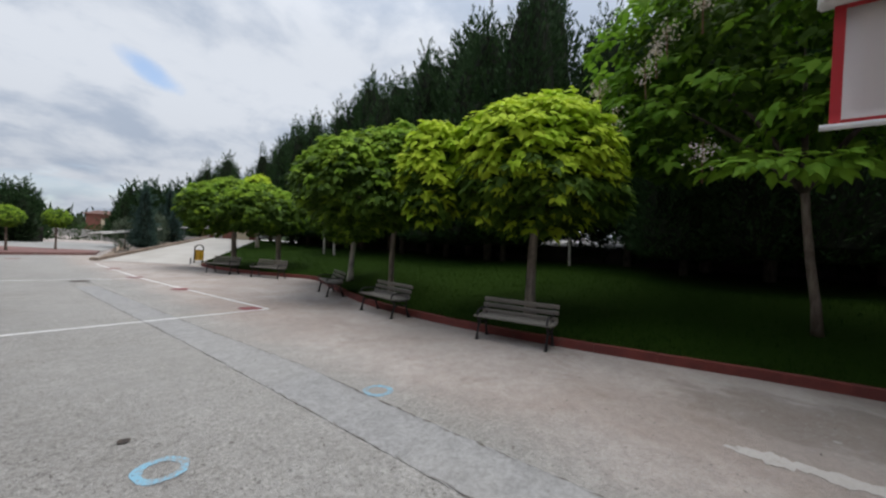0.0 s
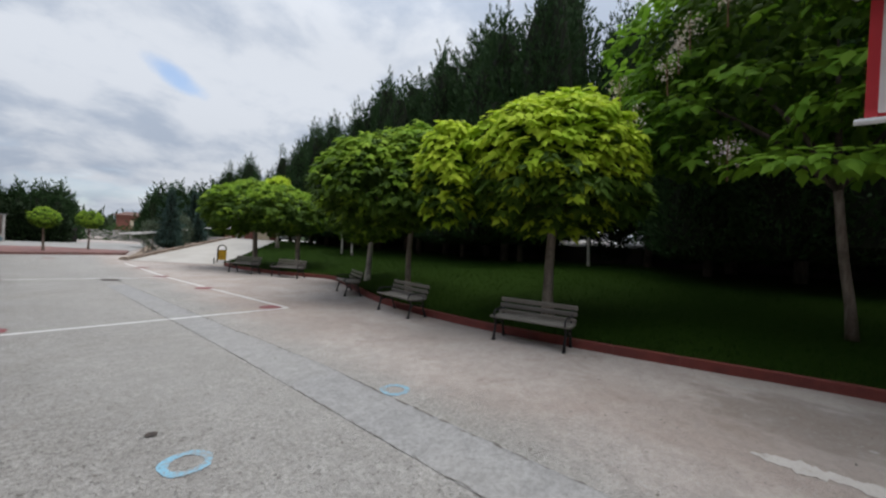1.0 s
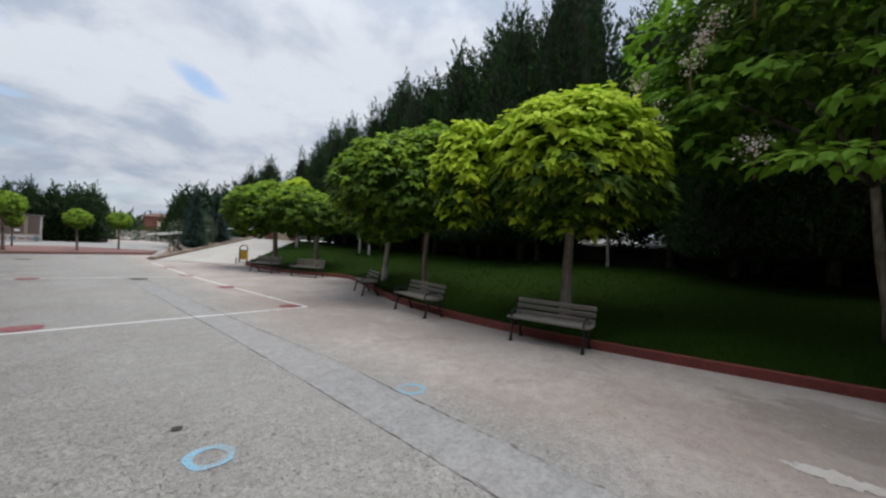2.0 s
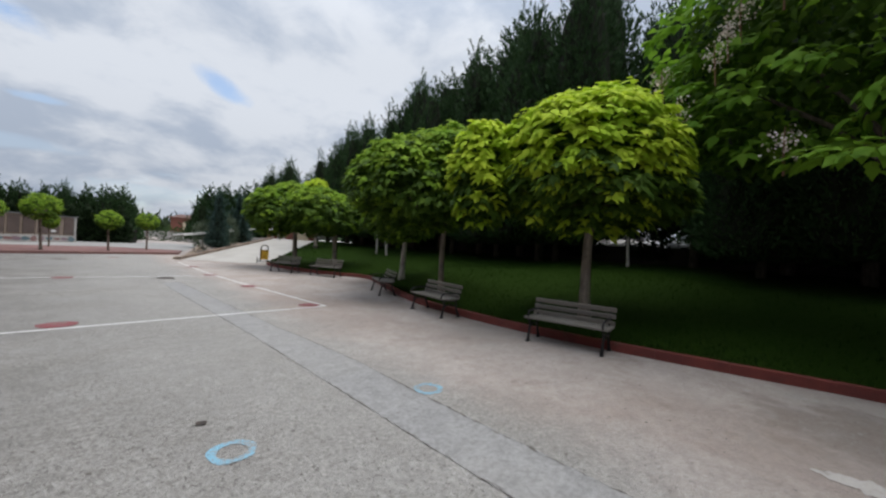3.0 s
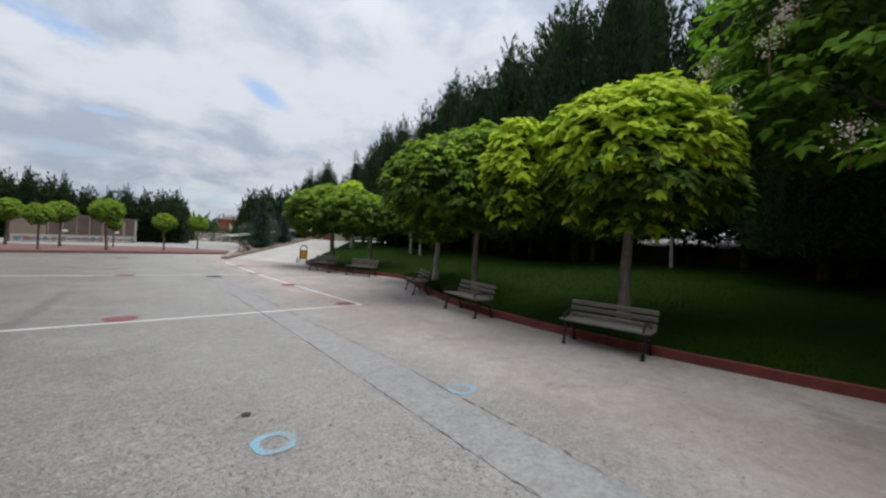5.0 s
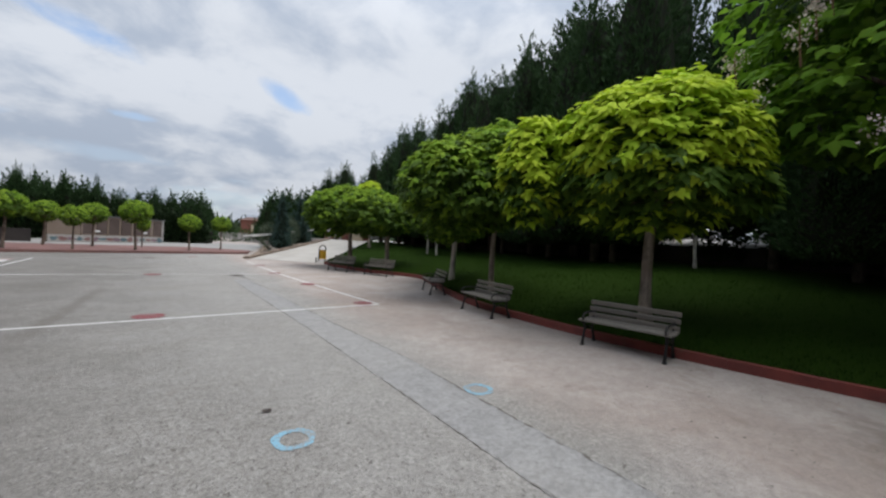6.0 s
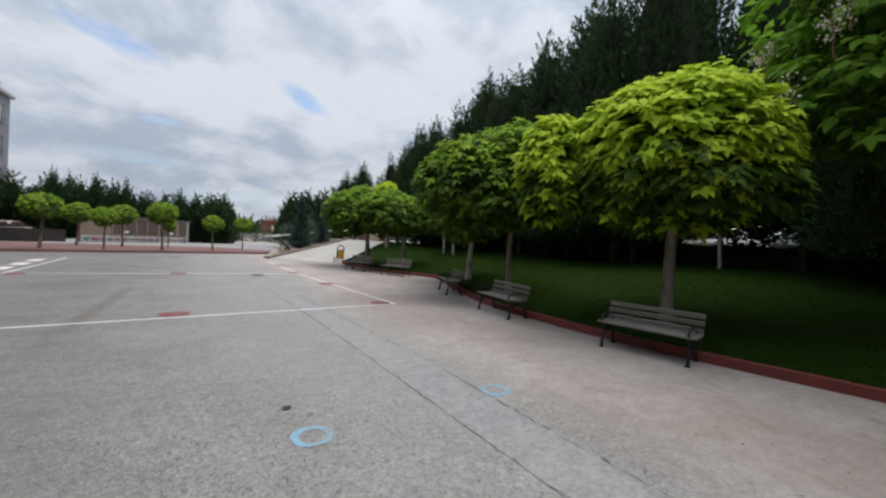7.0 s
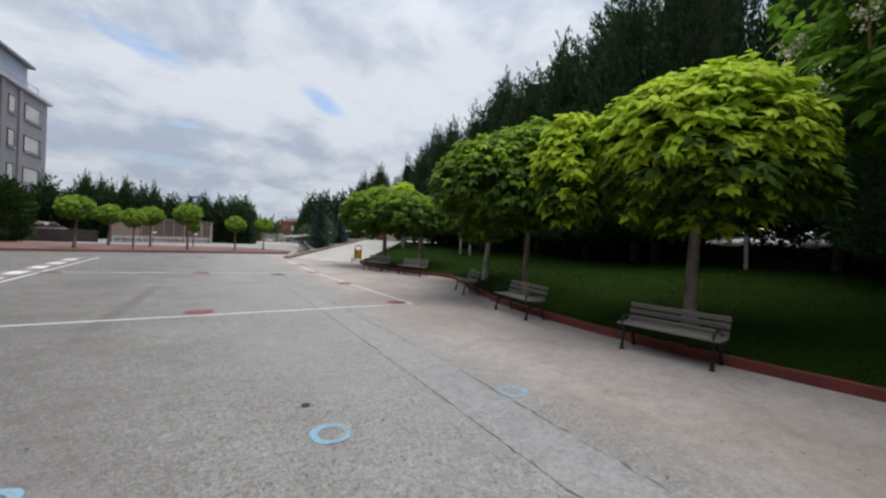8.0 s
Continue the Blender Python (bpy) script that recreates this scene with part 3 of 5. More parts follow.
for x, y, r in ((6.49, 0.65, 0.028), (5.9, -0.35, 0.02), (5.45, -0.9, 0.035)):
    disc("pale_patch", x, y, r, 0.006, M_cement, "small pale chip in the paving", "patch")

# small dark litter of leaf bits and grit
r = np.random.default_rng(17)
n = 1900
p = np.c_[r.uniform(-7, 7.2, n), r.uniform(-2, 15, n) * r.random(n) ** 0.5, np.full(n, 0.007)]
p = p[(np.abs(p[:, 0] - 2.55) > 0.4) | (r.random(n) < 0.25)]
n = len(p)
a = r.random(n) * 2 * np.pi
BIT = [(0.5, 0, 0), (0.25, 0.4, 0.25), (-0.3, 0.35, 0.1), (-0.55, -0.05, 0.0), (-0.15, -0.4, 0.2), (0.3, -0.3, 0.05)]
many("debris", BIT, [(0, 1, 2, 3, 4, 5)], p, axes_from(np.c_[r.normal(0, 0.15, (n, 2)), np.ones(n)], np.c_[np.cos(a), np.sin(a), np.zeros(n)]), (0.007 + 0.028 * r.random(n) ** 3)[:, None] * np.array([[0.55, 1.5, 0.6]]), M_crack)
tagged(bpy.data.objects["debris"], "scattered dark leaf bits and grit on the asphalt", "litter", kind="stuff")

# ---------------------------------------------------------------- kerb, lawn, ramp, upper street
KERB = rounded([(8.6, -15), (7.95, -4), (7.72, -0.9), (7.3, 1.0), (7.02, 2.5), (6.85, 4.3), (6.88, 6.0), (7.15, 8.2), (7.75, 9.8), (8.5, 11.6),
                (9.6, 14.0), (9.85, 15.2), (9.2, 16.4), (8.5, 17.8), (8.2, 19.6), (8.0, 21.6), (8.3, 24.0)], 2)
RAMP_LB, RAMP_RB, RAMP_LT, RAMP_RT, RAMP_H = (4.52, 27.0), (8.2, 23.9), (13.8, 37.9), (15.8, 33.1), 1.5
UPPER = 1.75

kerb = base("kerb", pose(0, 0, 0), "low red painted kerb along the lawn", "kerb", kind="structure")
line = resample(KERB, 0.25)
run, piece = 0.0, [line[0]]
for a, b in zip(line, line[1:]):
    run += (b - a).length
    piece.append(b)
    if run > 1.0:
        bm = bmesh.new()
        q = [p.copy() for p in piece]
        q[0] = q[0].lerp(q[1], 0.008)
        q[-1] = q[-1].lerp(q[-2], 0.008)
        dz = 0.006 * noise.noise(Vector((b.x, b.y, 2)))
        swept(bm, q, 0.13, -0.05, 0.155 + dz)
        bmesh.ops.bevel(bm, geom=[e for e in bm.edges if all(v.co.z > 0.1 for v in e.verts)], offset=0.012, segments=1, affect="EDGES")
        part("kerb_stone", bm, M_kerb, kerb)
        run, piece = 0.0, [b]

# lawn: lofted from the kerb and the ramp's edge to the boundary wall
RIGHT = 19.6
left_line = [(Vector((p.x + 0.06, p.y)), 0.13) for p in line]
rb, rt = Vector(RAMP_RB), Vector(RAMP_RT)
left_line += [(rb.lerp(rt, k / 30) + Vector((0.10, 0.0)), 0.06 + RAMP_H * k / 30) for k in range(1, 31)]
left_line += [(Vector((15.9 + k * 0.3, 33.1)), 1.56) for k in range(1, 10)]


def lawn_height(i, f):
    p, z0 = left_line[i]
    y1 = -15 + (33.5 + 15) * i / (len(left_line) - 1)
    q = Vector((RIGHT, y1))
    at = p.lerp(q, f)
    z1 = 1.45
    z = z0 + (z1 - z0) * (1 - (1 - f) ** 1.25)
    return at.x, at.y, z + 0.05 * noise.noise(Vector((at.x * 0.5, at.y * 0.5, 4))) * min(1, f * 5)


COLS = 40
bm = bmesh.new()
grid = [[bm.verts.new(lawn_height(i, k / COLS)) for k in range(COLS + 1)] for i in range(len(left_line))]
for a, b in zip(grid, grid[1:]):
    for k in range(COLS):
        bm.faces.new((a[k], a[k + 1], b[k + 1], b[k]))
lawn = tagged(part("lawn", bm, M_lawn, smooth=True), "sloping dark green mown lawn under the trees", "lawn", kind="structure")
LAWN_PTS = np.array([lawn_height(i, k / COLS) for i in range(len(left_line)) for k in range(COLS + 1)])


def lawn_z(x, y):
    d = (LAWN_PTS[:, 0] - x) ** 2 + (LAWN_PTS[:, 1] - y) ** 2
    near = np.argsort(d)[:4]
    w = 1 / (d[near] + 1e-4)
    return float((LAWN_PTS[near, 2] * w).sum() / w.sum())


# grass blades, denser towards the kerb
spots = []
for _ in range(46000):
    f = rng.random() ** 1.9
    i = int(rng.integers(0, len(left_line) - 12))
    j = rng.random()
    a, b = np.array(lawn_height(i, f)), np.array(lawn_height(i + 1, f))
    spots.append(a + (b - a) * j)
spots = np.array(spots)
n = len(spots)
ang = rng.random(n) * 2 * np.pi
tilt = rng.normal(0, 0.35, (n, 2))
up = np.c_[tilt, np.ones(n)]
face = np.c_[np.cos(ang), np.sin(ang), np.zeros(n)]
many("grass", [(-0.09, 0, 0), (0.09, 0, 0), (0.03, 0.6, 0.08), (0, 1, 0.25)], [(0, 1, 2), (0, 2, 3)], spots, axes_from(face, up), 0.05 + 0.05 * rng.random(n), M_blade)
tagged(bpy.data.objects["grass"], "short dark green grass blades of the lawn", "grass", kind="stuff")

bm = bmesh.new()
slab(bm, [RAMP_RB, RAMP_RT, RAMP_LT, RAMP_LB], -0.1, [0.012, RAMP_H, RAMP_H, 0.012])
tagged(part("ramp", bm, M_ramp), "broad pale concrete ramp rising to the upper street", "ramp", kind="structure")
bm = bmesh.new()
e0, e1 = Vector(RAMP_LB), Vector(RAMP_LT)
side = [e0.lerp(e1, k / 12) + Vector((-0.10, 0.09)) for k in range(13)]
swept(bm, side, 0.24, [-0.1] * 13, [0.16 + RAMP_H * k / 12 for k in range(13)])
tagged(part("ramp_kerb", bm, M_wallstone), "brown stone kerb along the ramp", "kerb", kind="structure")
bm = bmesh.new()
slab(bm, [(RIGHT + 0.1, -80), (90, -80), (90, 33.2), (RIGHT + 0.1, 33.2)], -0.2, UPPER)
upper = tagged(part("upper_road", bm, M_asphalt), "grey upper street level behind the lawn", "road", kind="structure")
bm = bmesh.new()
slab(bm, [(RIGHT + 0.1, 33.2), (90, 33.2), (90, 130), (13.0, 130), (13.0, 38.6), RAMP_LT, RAMP_RT], -0.2, RAMP_H - 0.005)
tagged(part("upper_yard", bm, M_ramp), "pale concrete yard at the top of the ramp", "pavement", kind="structure")
bm = bmesh.new()
swept(bm, [(RIGHT, -60), (RIGHT, 32.6)], 0.25, 0.0, 2.24)
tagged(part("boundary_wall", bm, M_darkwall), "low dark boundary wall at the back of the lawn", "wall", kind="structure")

# red raised walk with the young trees, pale court behind it
bm = bmesh.new()
slab(bm, [(-60, 11.4), (5.3, 32.9), (6.2, 37.0), (2.0, 40.5), (-60, 23.5)], -0.1, 0.13)
tagged(part("red_pavement", bm, M_redpave), "raised red paved walk with a kerb edge", "pavement", kind="structure")
bm = bmesh.new()
swept(bm, [(-60, 11.3), (5.3, 32.8)], 0.16, -0.05, 0.15)
tagged(part("red_kerb", bm, M_redpave), "dull red kerb in front of the paved walk", "kerb", kind="structure")
bm = bmesh.new()
sheet(bm, [(-9.5, 37.4), (2.0, 40.6), (6.3, 37.1), (12.5, 60), (-9.5, 60)], 0.05)
tagged(part("far_pavement", bm, M_palepave), "pale concrete yard behind the red walk", "pavement", kind="structure")


# ---------------------------------------------------------------- trees
LEAF = [(0, 0, 0), (0.24, 0.10, -0.05), (0.33, 0.32, -0.10), (0.15, 0.70, -0.12), (0, 1.0, -0.22), (-0.15, 0.70, -0.12), (-0.33, 0.32, -0.10), (-0.24, 0.10, -0.05), (0, 0.5, 0.0)]
LEAF_FACES = [(0, 1, 2, 8), (8, 2, 3, 4), (0, 8, 6, 7), (8, 4, 5, 6)]
SPRAY = [(0, 0, 0), (0.16, 0.35, 0.03), (0.10, 0.72, 0.0), (0, 1.0, 0.10), (-0.10, 0.72, 0.0), (-0.16, 0.35, 0.03)]
SPRAY_FACES = [(0, 1, 2, 3), (0, 3, 4, 5)]


def lobe_points(lobes, n, seed, depth=(0.82, 1.03), low=-0.55, high=2.0):
    """Points on the outer skin of a union of ellipsoids, with the way out at each."""
    r = np.random.default_rng(seed)
    areas = np.array([(a * b + b * c + a * c) for _, (a, b, c) in lobes])
    centres, radii = np.array([c for c, _ in lobes], float), np.array([q for _, q in lobes], float)
    share = areas / areas.sum()
    out_p, out_n = [], []
    while len(out_p) < n:
        k = r.choice(len(lobes), p=share)
        c, rad = np.array(lobes[k][0]), np.array(lobes[k][1])
        v = r.normal(size=3)
        v /= np.linalg.norm(v)
        if (v[2] < low or v[2] > high) and r.random() < 0.85:
            continue
        lump = 1 + 0.12 * noise.noise(Vector(v * 2.6 + c)) + 0.10 * noise.noise(Vector(v * 5.5 + c))
        p = c + v * rad * lump * r.uniform(*depth)
        inside = (((p - centres) / radii) ** 2).sum(axis=1) < 0.72
        inside[k] = False
        if inside.any():
            continue
        out_p.append(p)
        o = v / rad
        out_n.append(o / np.linalg.norm(o))
    return np.array(out_p), np.array(out_n)


def leaf_axes(out, seed, lift, droop, loose):
    r = np.random.default_rng(seed)
    n = len(out)
    up = np.array([[0, 0, 1.0]])
    normal = out * 0.75 + up * lift + r.normal(0, loose, (n, 3))
    tip = out * np.array([[1, 1, 0.3]]) - up * droop + r.normal(0, loose * 1.2, (n, 3))
    return axes_from(normal, tip)


def trunk_mesh(name, points, radii, parent, material, sides=10, label=""):
    bm = bmesh.new()
    tube(bm, points, radii, sides)
    for v in bm.verts:
        v.co += 0.06 * radii[0] * Vector(noise.noise_vector(v.co * 5))
    return part(name, bm, material, parent, label, smooth=True)


def rosettes(centres, out, per, size, seed, droop=0.3, loose=0.2, spread=0.05):
    """Leaves in whorls: round each centre, per leaves that lie like tiles, tips outwards and down."""
    r = np.random.default_rng(seed)
    n = len(centres)
    up = np.array([[0, 0, 1.0]])
    a = up + out * 0.55 + r.normal(0, 0.12, (n, 3))
    a /= np.linalg.norm(a, axis=1, keepdims=True)
    e1 = np.cross(a, r.normal(size=(n, 3)))
    e1 /= np.linalg.norm(e1, axis=1, keepdims=True)
    e2 = np.cross(a, e1)
    th = (np.arange(per)[None] + r.uniform(-0.3, 0.3, (n, per))) * 2 * np.pi / per
    radial = np.cos(th)[..., None] * e1[:, None] + np.sin(th)[..., None] * e2[:, None]
    p = centres[:, None] + radial * spread + a[:, None] * r.uniform(-0.3, 0.3, (n, per, 1)) * size
    tip = radial + out[:, None] * 0.45 - up[None] * droop + r.normal(0, loose, (n, per, 3))
    normal = a[:, None] + radial * 0.25 + r.normal(0, loose, (n, per, 3))
    order = r.permutation(n * per)
    return p.reshape(-1, 3)[order], axes_from(normal.reshape(-1, 3), tip.reshape(-1, 3))[order], size * r.uniform(0.7, 1.2, n * per)


LEAF_ME = None


def globe_tree(name, m, label, lobes, height, girth, leaves, size, seed, group="", apart=0, lime=0.6, bend=0.05, bright=None, upper=None, low=-0.25, bark=None):
    """A grafted globe catalpa: straight pale trunk, spreading limbs, a dense round crown of drooping heart-shaped leaves."""
    bark = bark or M_bark_pale
    tree = base(name, m, label, "tree", group)
    r = np.random.default_rng(seed)
    top = height
    pts = [(bend * math.sin(z * 1.3 + seed), bend * math.cos(z * 1.1 + seed) - bend * math.cos(seed), z) for z in np.linspace(-0.1, top, 9)]
    trunk_mesh("trunk", pts, [girth * (1.35 if k == 0 else 1.1 if k == 1 else 1.0 - 0.03 * k) for k in range(9)], tree, bark)
    for k in range(7):
        c, rad = lobes[k % len(lobes)]
        a = 2 * math.pi * (k + 0.3 * r.random()) / 7
        end = Vector(c) + Vector((math.cos(a) * rad[0] * 0.7, math.sin(a) * rad[1] * 0.7, rad[2] * r.uniform(-0.1, 0.5)))
        s = Vector(pts[-1])
        mid = s.lerp(end, 0.5) + Vector((0, 0, 0.12))
        trunk_mesh("limb", [s - Vector((0, 0, 0.06)), s.lerp(mid, 0.5), mid, end], [girth * 0.5, girth * 0.42, girth * 0.3, girth * 0.1], tree, bark, 6)
    # inner leaves take the darker green, which paints the crown's inner shade
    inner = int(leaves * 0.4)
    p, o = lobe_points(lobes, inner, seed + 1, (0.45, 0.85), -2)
    crown = many("crown", LEAF, LEAF_FACES, p, leaf_axes(o, seed + 2, 0.6, 0.8, 0.5), size * r.uniform(0.7, 1.1, inner), M_leaf_shade, tree, "dense inner leaves, crown shade painted in as darker green")
    # bright leaves on the upper skin, darker copies below as painted underside shade
    for share, mat, nm, s in ((lime, bright or M_lime, "outer_leaves", 3), (1 - lime, M_leaf_shade, "shaded_leaves", 5)):
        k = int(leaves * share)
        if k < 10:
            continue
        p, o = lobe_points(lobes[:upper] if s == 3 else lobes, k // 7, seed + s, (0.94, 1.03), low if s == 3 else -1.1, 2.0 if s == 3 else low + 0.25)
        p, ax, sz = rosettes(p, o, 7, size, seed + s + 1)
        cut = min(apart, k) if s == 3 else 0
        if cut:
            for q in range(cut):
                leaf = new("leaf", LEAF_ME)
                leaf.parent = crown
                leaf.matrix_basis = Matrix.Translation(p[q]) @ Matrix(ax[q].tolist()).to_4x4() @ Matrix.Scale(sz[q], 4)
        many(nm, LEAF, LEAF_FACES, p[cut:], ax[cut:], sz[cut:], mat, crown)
    return tree


def leaf_mesh(material):
    me = bpy.data.meshes.new("leaf")
    me.from_pydata([Vector(p) for p in LEAF], [], LEAF_FACES)
    me.materials.append(material)
    return me


LEAF_ME = leaf_mesh(M_lime)


FROND = [(0, 0, 0), (0.15, 0.30, 0.02), (0.12, 0.62, 0.03), (0, 1.0, 0.10), (-0.12, 0.62, 0.03), (-0.15, 0.30, 0.02)]
FROND_FACES = [(0, 1, 2, 3), (0, 3, 4, 5)]


def conifer(name, m, label, height, radius, spires, sprays, size, seed, material, bare=0.1, group="", trunk=0.2, rise=0.8, taper=0.58, tufts=0.016):
    """A conifer of several close spires: a dense coat of small sprays on a lumpy core, with pointed tufts standing out of it."""
    tree = base(name, m, label, "tree", group)
    r = np.random.default_rng(seed)
    trunk_mesh("trunk", [(0, 0, -0.3), (0, 0, height * 0.2), (0, 0, height * 0.8)], [trunk * 1.2, trunk, trunk * 0.2], tree, M_bark_dark, 8)
    spots, tips, sizes = [], [], []
    core = bmesh.new()
    share = np.array([1.0] + [0.42] * (spires - 1))
    low = height * bare
    for k in range(spires):
        a = 2 * math.pi * k / max(spires, 1) + r.uniform(-0.4, 0.4)
        off = 0 if k == 0 else radius * r.uniform(0.35, 0.75)
        h = height * (1 if k == 0 else r.uniform(0.66, 0.97))
        rad = radius * (0.85 if k == 0 else r.uniform(0.46, 0.66))
        lean = r.normal(0, 0.02, 2)
        phase = r.uniform(0, 9, 3)

        def reach(f, b):
            """The envelope's radius at height f and angle b."""
            lump = 1 + 0.16 * np.sin(3 * b + 7 * f + phase[0]) + 0.14 * np.sin(5 * b - 17 * f + phase[1]) + 0.12 * np.sin(31 * f + 2 * b + phase[2])
            return rad * np.minimum(1, f / 0.12 + 0.45) * np.maximum(1 - f, 0) ** taper * lump + 0.02

        def where(f, b, u):
            z = low + (h - low) * f
            q = reach(f, b) * u
            return np.stack((off * math.cos(a) + lean[0] * z + np.cos(b) * q, off * math.sin(a) + lean[1] * z + np.sin(b) * q, z), -1)

        n = int(sprays * share[k] / share.sum())
        f = 1 - r.random(n) ** 0.62
        b = r.random(n) * 2 * np.pi
        spots.append(where(f, b, r.uniform(0.62, 1.06, n)))
        tips.append(np.c_[np.cos(b) * 0.7, np.sin(b) * 0.7, rise * (0.6 + 1.2 * f)] + r.normal(0, 0.4, (n, 3)))
        sizes.append(size * r.uniform(0.6, 1.3, n))
        # tufts: slim bundles that point up and out
        n, per = max(6, int(sprays * tufts * share[k] / share.sum())), 16
        f = 1 - r.random(n) ** 0.8
        f[:2] = (0.97, 1.0)
        b = r.random(n) * 2 * np.pi
        way = np.c_[np.cos(b) * 0.8, np.sin(b) * 0.8, rise * (0.6 + 1.0 * f)]
        way[:2] *= (0.2, 0.2, 1)
        way /= np.linalg.norm(way, axis=1, keepdims=True)
        t = np.linspace(0, 1, per)[None, :, None]
        long = (size * r.uniform(1.8, 3.8, n))[:, None, None]
        q = where(f, b, np.full(n, 0.9))[:, None, :] + way[:, None, :] * long * t + r.normal(0, 1, (n, per, 3)) * size * 0.42 * (1.1 - t)
        spots.append(q.reshape(-1, 3))
        tips.append((way[:, None, :] + r.normal(0, 0.30, q.shape)).reshape(-1, 3))
        sizes.append(size * r.uniform(0.6, 1.1, n * per))
        # solid core blocks the sky; its near-black colour paints the inner shade
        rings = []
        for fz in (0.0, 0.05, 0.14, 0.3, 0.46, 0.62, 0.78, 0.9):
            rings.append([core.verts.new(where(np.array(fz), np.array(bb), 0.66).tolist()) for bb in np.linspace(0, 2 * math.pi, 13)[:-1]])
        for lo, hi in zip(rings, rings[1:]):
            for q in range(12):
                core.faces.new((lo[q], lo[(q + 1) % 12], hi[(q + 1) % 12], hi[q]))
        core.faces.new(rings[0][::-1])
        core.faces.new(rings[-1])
    p, tip = np.concatenate(spots), np.concatenate(tips)
    normal = np.cross(tip, r.normal(size=p.shape))
    crown = many("crown", FROND, FROND_FACES, p, axes_from(normal, tip), np.concatenate(sizes), material, tree)
    part("crown_core", core, M_inner, crown, "solid near-black core, the crown's inner shade put into its colour")
    return tree


def shrub(name, m, label, lobes, n, size, seed, material):
    sh = base(name, m, label, "shrub")
    trunk_mesh("stem", [(0, 0, -0.1), (0.02, 0, lobes[0][0][2])], [0.06, 0.03], sh, M_bark_dark, 6)
    p, o = lobe_points(lobes, n, seed, (0.6, 1.06), -2)
    r = np.random.default_rng(seed)
    tip = o + np.array([[0, 0, 0.5]]) + r.normal(0, 0.4, (n, 3))
    many("crown", SPRAY, SPRAY_FACES, p, axes_from(np.cross(tip, r.normal(size=(n, 3))), tip), size * r.uniform(0.6, 1.3, n), material, sh)
    return sh


# globe catalpas behind the benches
GROUP = "globe catalpas along the kerb"
T1 = (8.35, 3.75)
globe_tree("catalpa_tree", pose(*T1, lawn_z(*T1)), "large lime-green globe catalpa with a broad two-lobed crown",
           [((-0.15, 0.1, 3.4), (1.92, 1.92, 1.55)), ((-1.5, 1.95, 3.2), (0.78, 0.8, 1.2)), ((-0.1, 0.1, 2.9), (1.9, 1.95, 0.68)), ((0.2, -0.9, 3.0), (1.2, 1.1, 0.85))],
           2.3, 0.125, 12500, 0.225, 11, GROUP, 280, 0.72, upper=2)
T2 = (8.35, 8.45)
globe_tree("catalpa_tree", pose(*T2, lawn_z(*T2)), "green globe catalpa with a dense crown on a slim trunk",
           [((-0.75, 0.65, 3.3), (2.0, 2.0, 1.45)), ((-0.1, 0.1, 3.75), (1.75, 1.75, 1.4)), ((-0.4, 0.4, 2.7), (1.85, 1.85, 0.6))], 2.2, 0.10, 10500, 0.215, 23, GROUP, 0, 0.5, bright=M_mid, upper=2, low=0.1)
T3 = (9.6, 12.1)
globe_tree("catalpa_tree", pose(*T3, lawn_z(*T3)), "globe catalpa with a pale trunk half hidden by its neighbour",
           [((0.0, 0.2, 3.0), (1.7, 1.7, 1.4)), ((-1.1, -0.2, 2.25), (0.5, 0.5, 0.55))], 2.1, 0.12, 5500, 0.215, 37, GROUP, 0, 0.5, bright=M_mid, low=0.0, bark=M_bark_lime)
T4 = (9.75, 18.0)
globe_tree("catalpa_tree", pose(*T4, lawn_z(*T4)), "globe catalpa with a flat-bottomed bright crown",
           [((-0.85, 0.4, 2.85), (1.75, 1.75, 1.2)), ((0.2, -0.2, 2.75), (1.35, 1.35, 1.0)), ((-0.4, 0.2, 2.4), (1.7, 1.7, 0.5))], 2.0, 0.13, 6400, 0.2, 41, GROUP, 0, 0.4, bright=M_mid, upper=2, low=0.32)
T5 = (8.75, 20.7)
globe_tree("catalpa_tree", pose(*T5, lawn_z(*T5)), "globe catalpa with a dark trunk at the foot of the ramp",
           [((-0.9, 0.5, 2.95), (1.6, 1.6, 1.3)), ((-0.3, 0.1, 3.35), (1.35, 1.35, 1.2)), ((-0.55, 0.3, 2.45), (1.6, 1.6, 0.5))], 2.0, 0.14, 6400, 0.2, 53, GROUP, 0, 0.4, bright=M_mid, upper=2, low=0.32)

T6 = (13.9, 28.9)
globe_tree("catalpa_tree", pose(*T6, lawn_z(*T6)), "pale lime globe catalpa standing behind the others", [((-0.2, 0.1, 4.2), (1.15, 1.15, 1.35)), ((0.1, 0, 3.4), (1.2, 1.2, 0.8))], 2.9, 0.13, 2600, 0.28, 67, GROUP, 0, 0.7)

# the large flowering catalpa
T0 = Vector((10.25, -1.35, lawn_z(10.25, -1.35)))
big = base("catalpa_tree", Matrix.Translation(T0), "tall flowering catalpa with broad green leaves and white blossom", "tree")
trunk_mesh("trunk", [(0, 0, -0.1), (0.0, 0.05, 0.6), (0.02, 0.16, 1.4), (0.05, 0.24, 2.2), (0.05, 0.3, 2.9)], [0.105, 0.082, 0.076, 0.072, 0.07], big, M_bark_mid, 10)
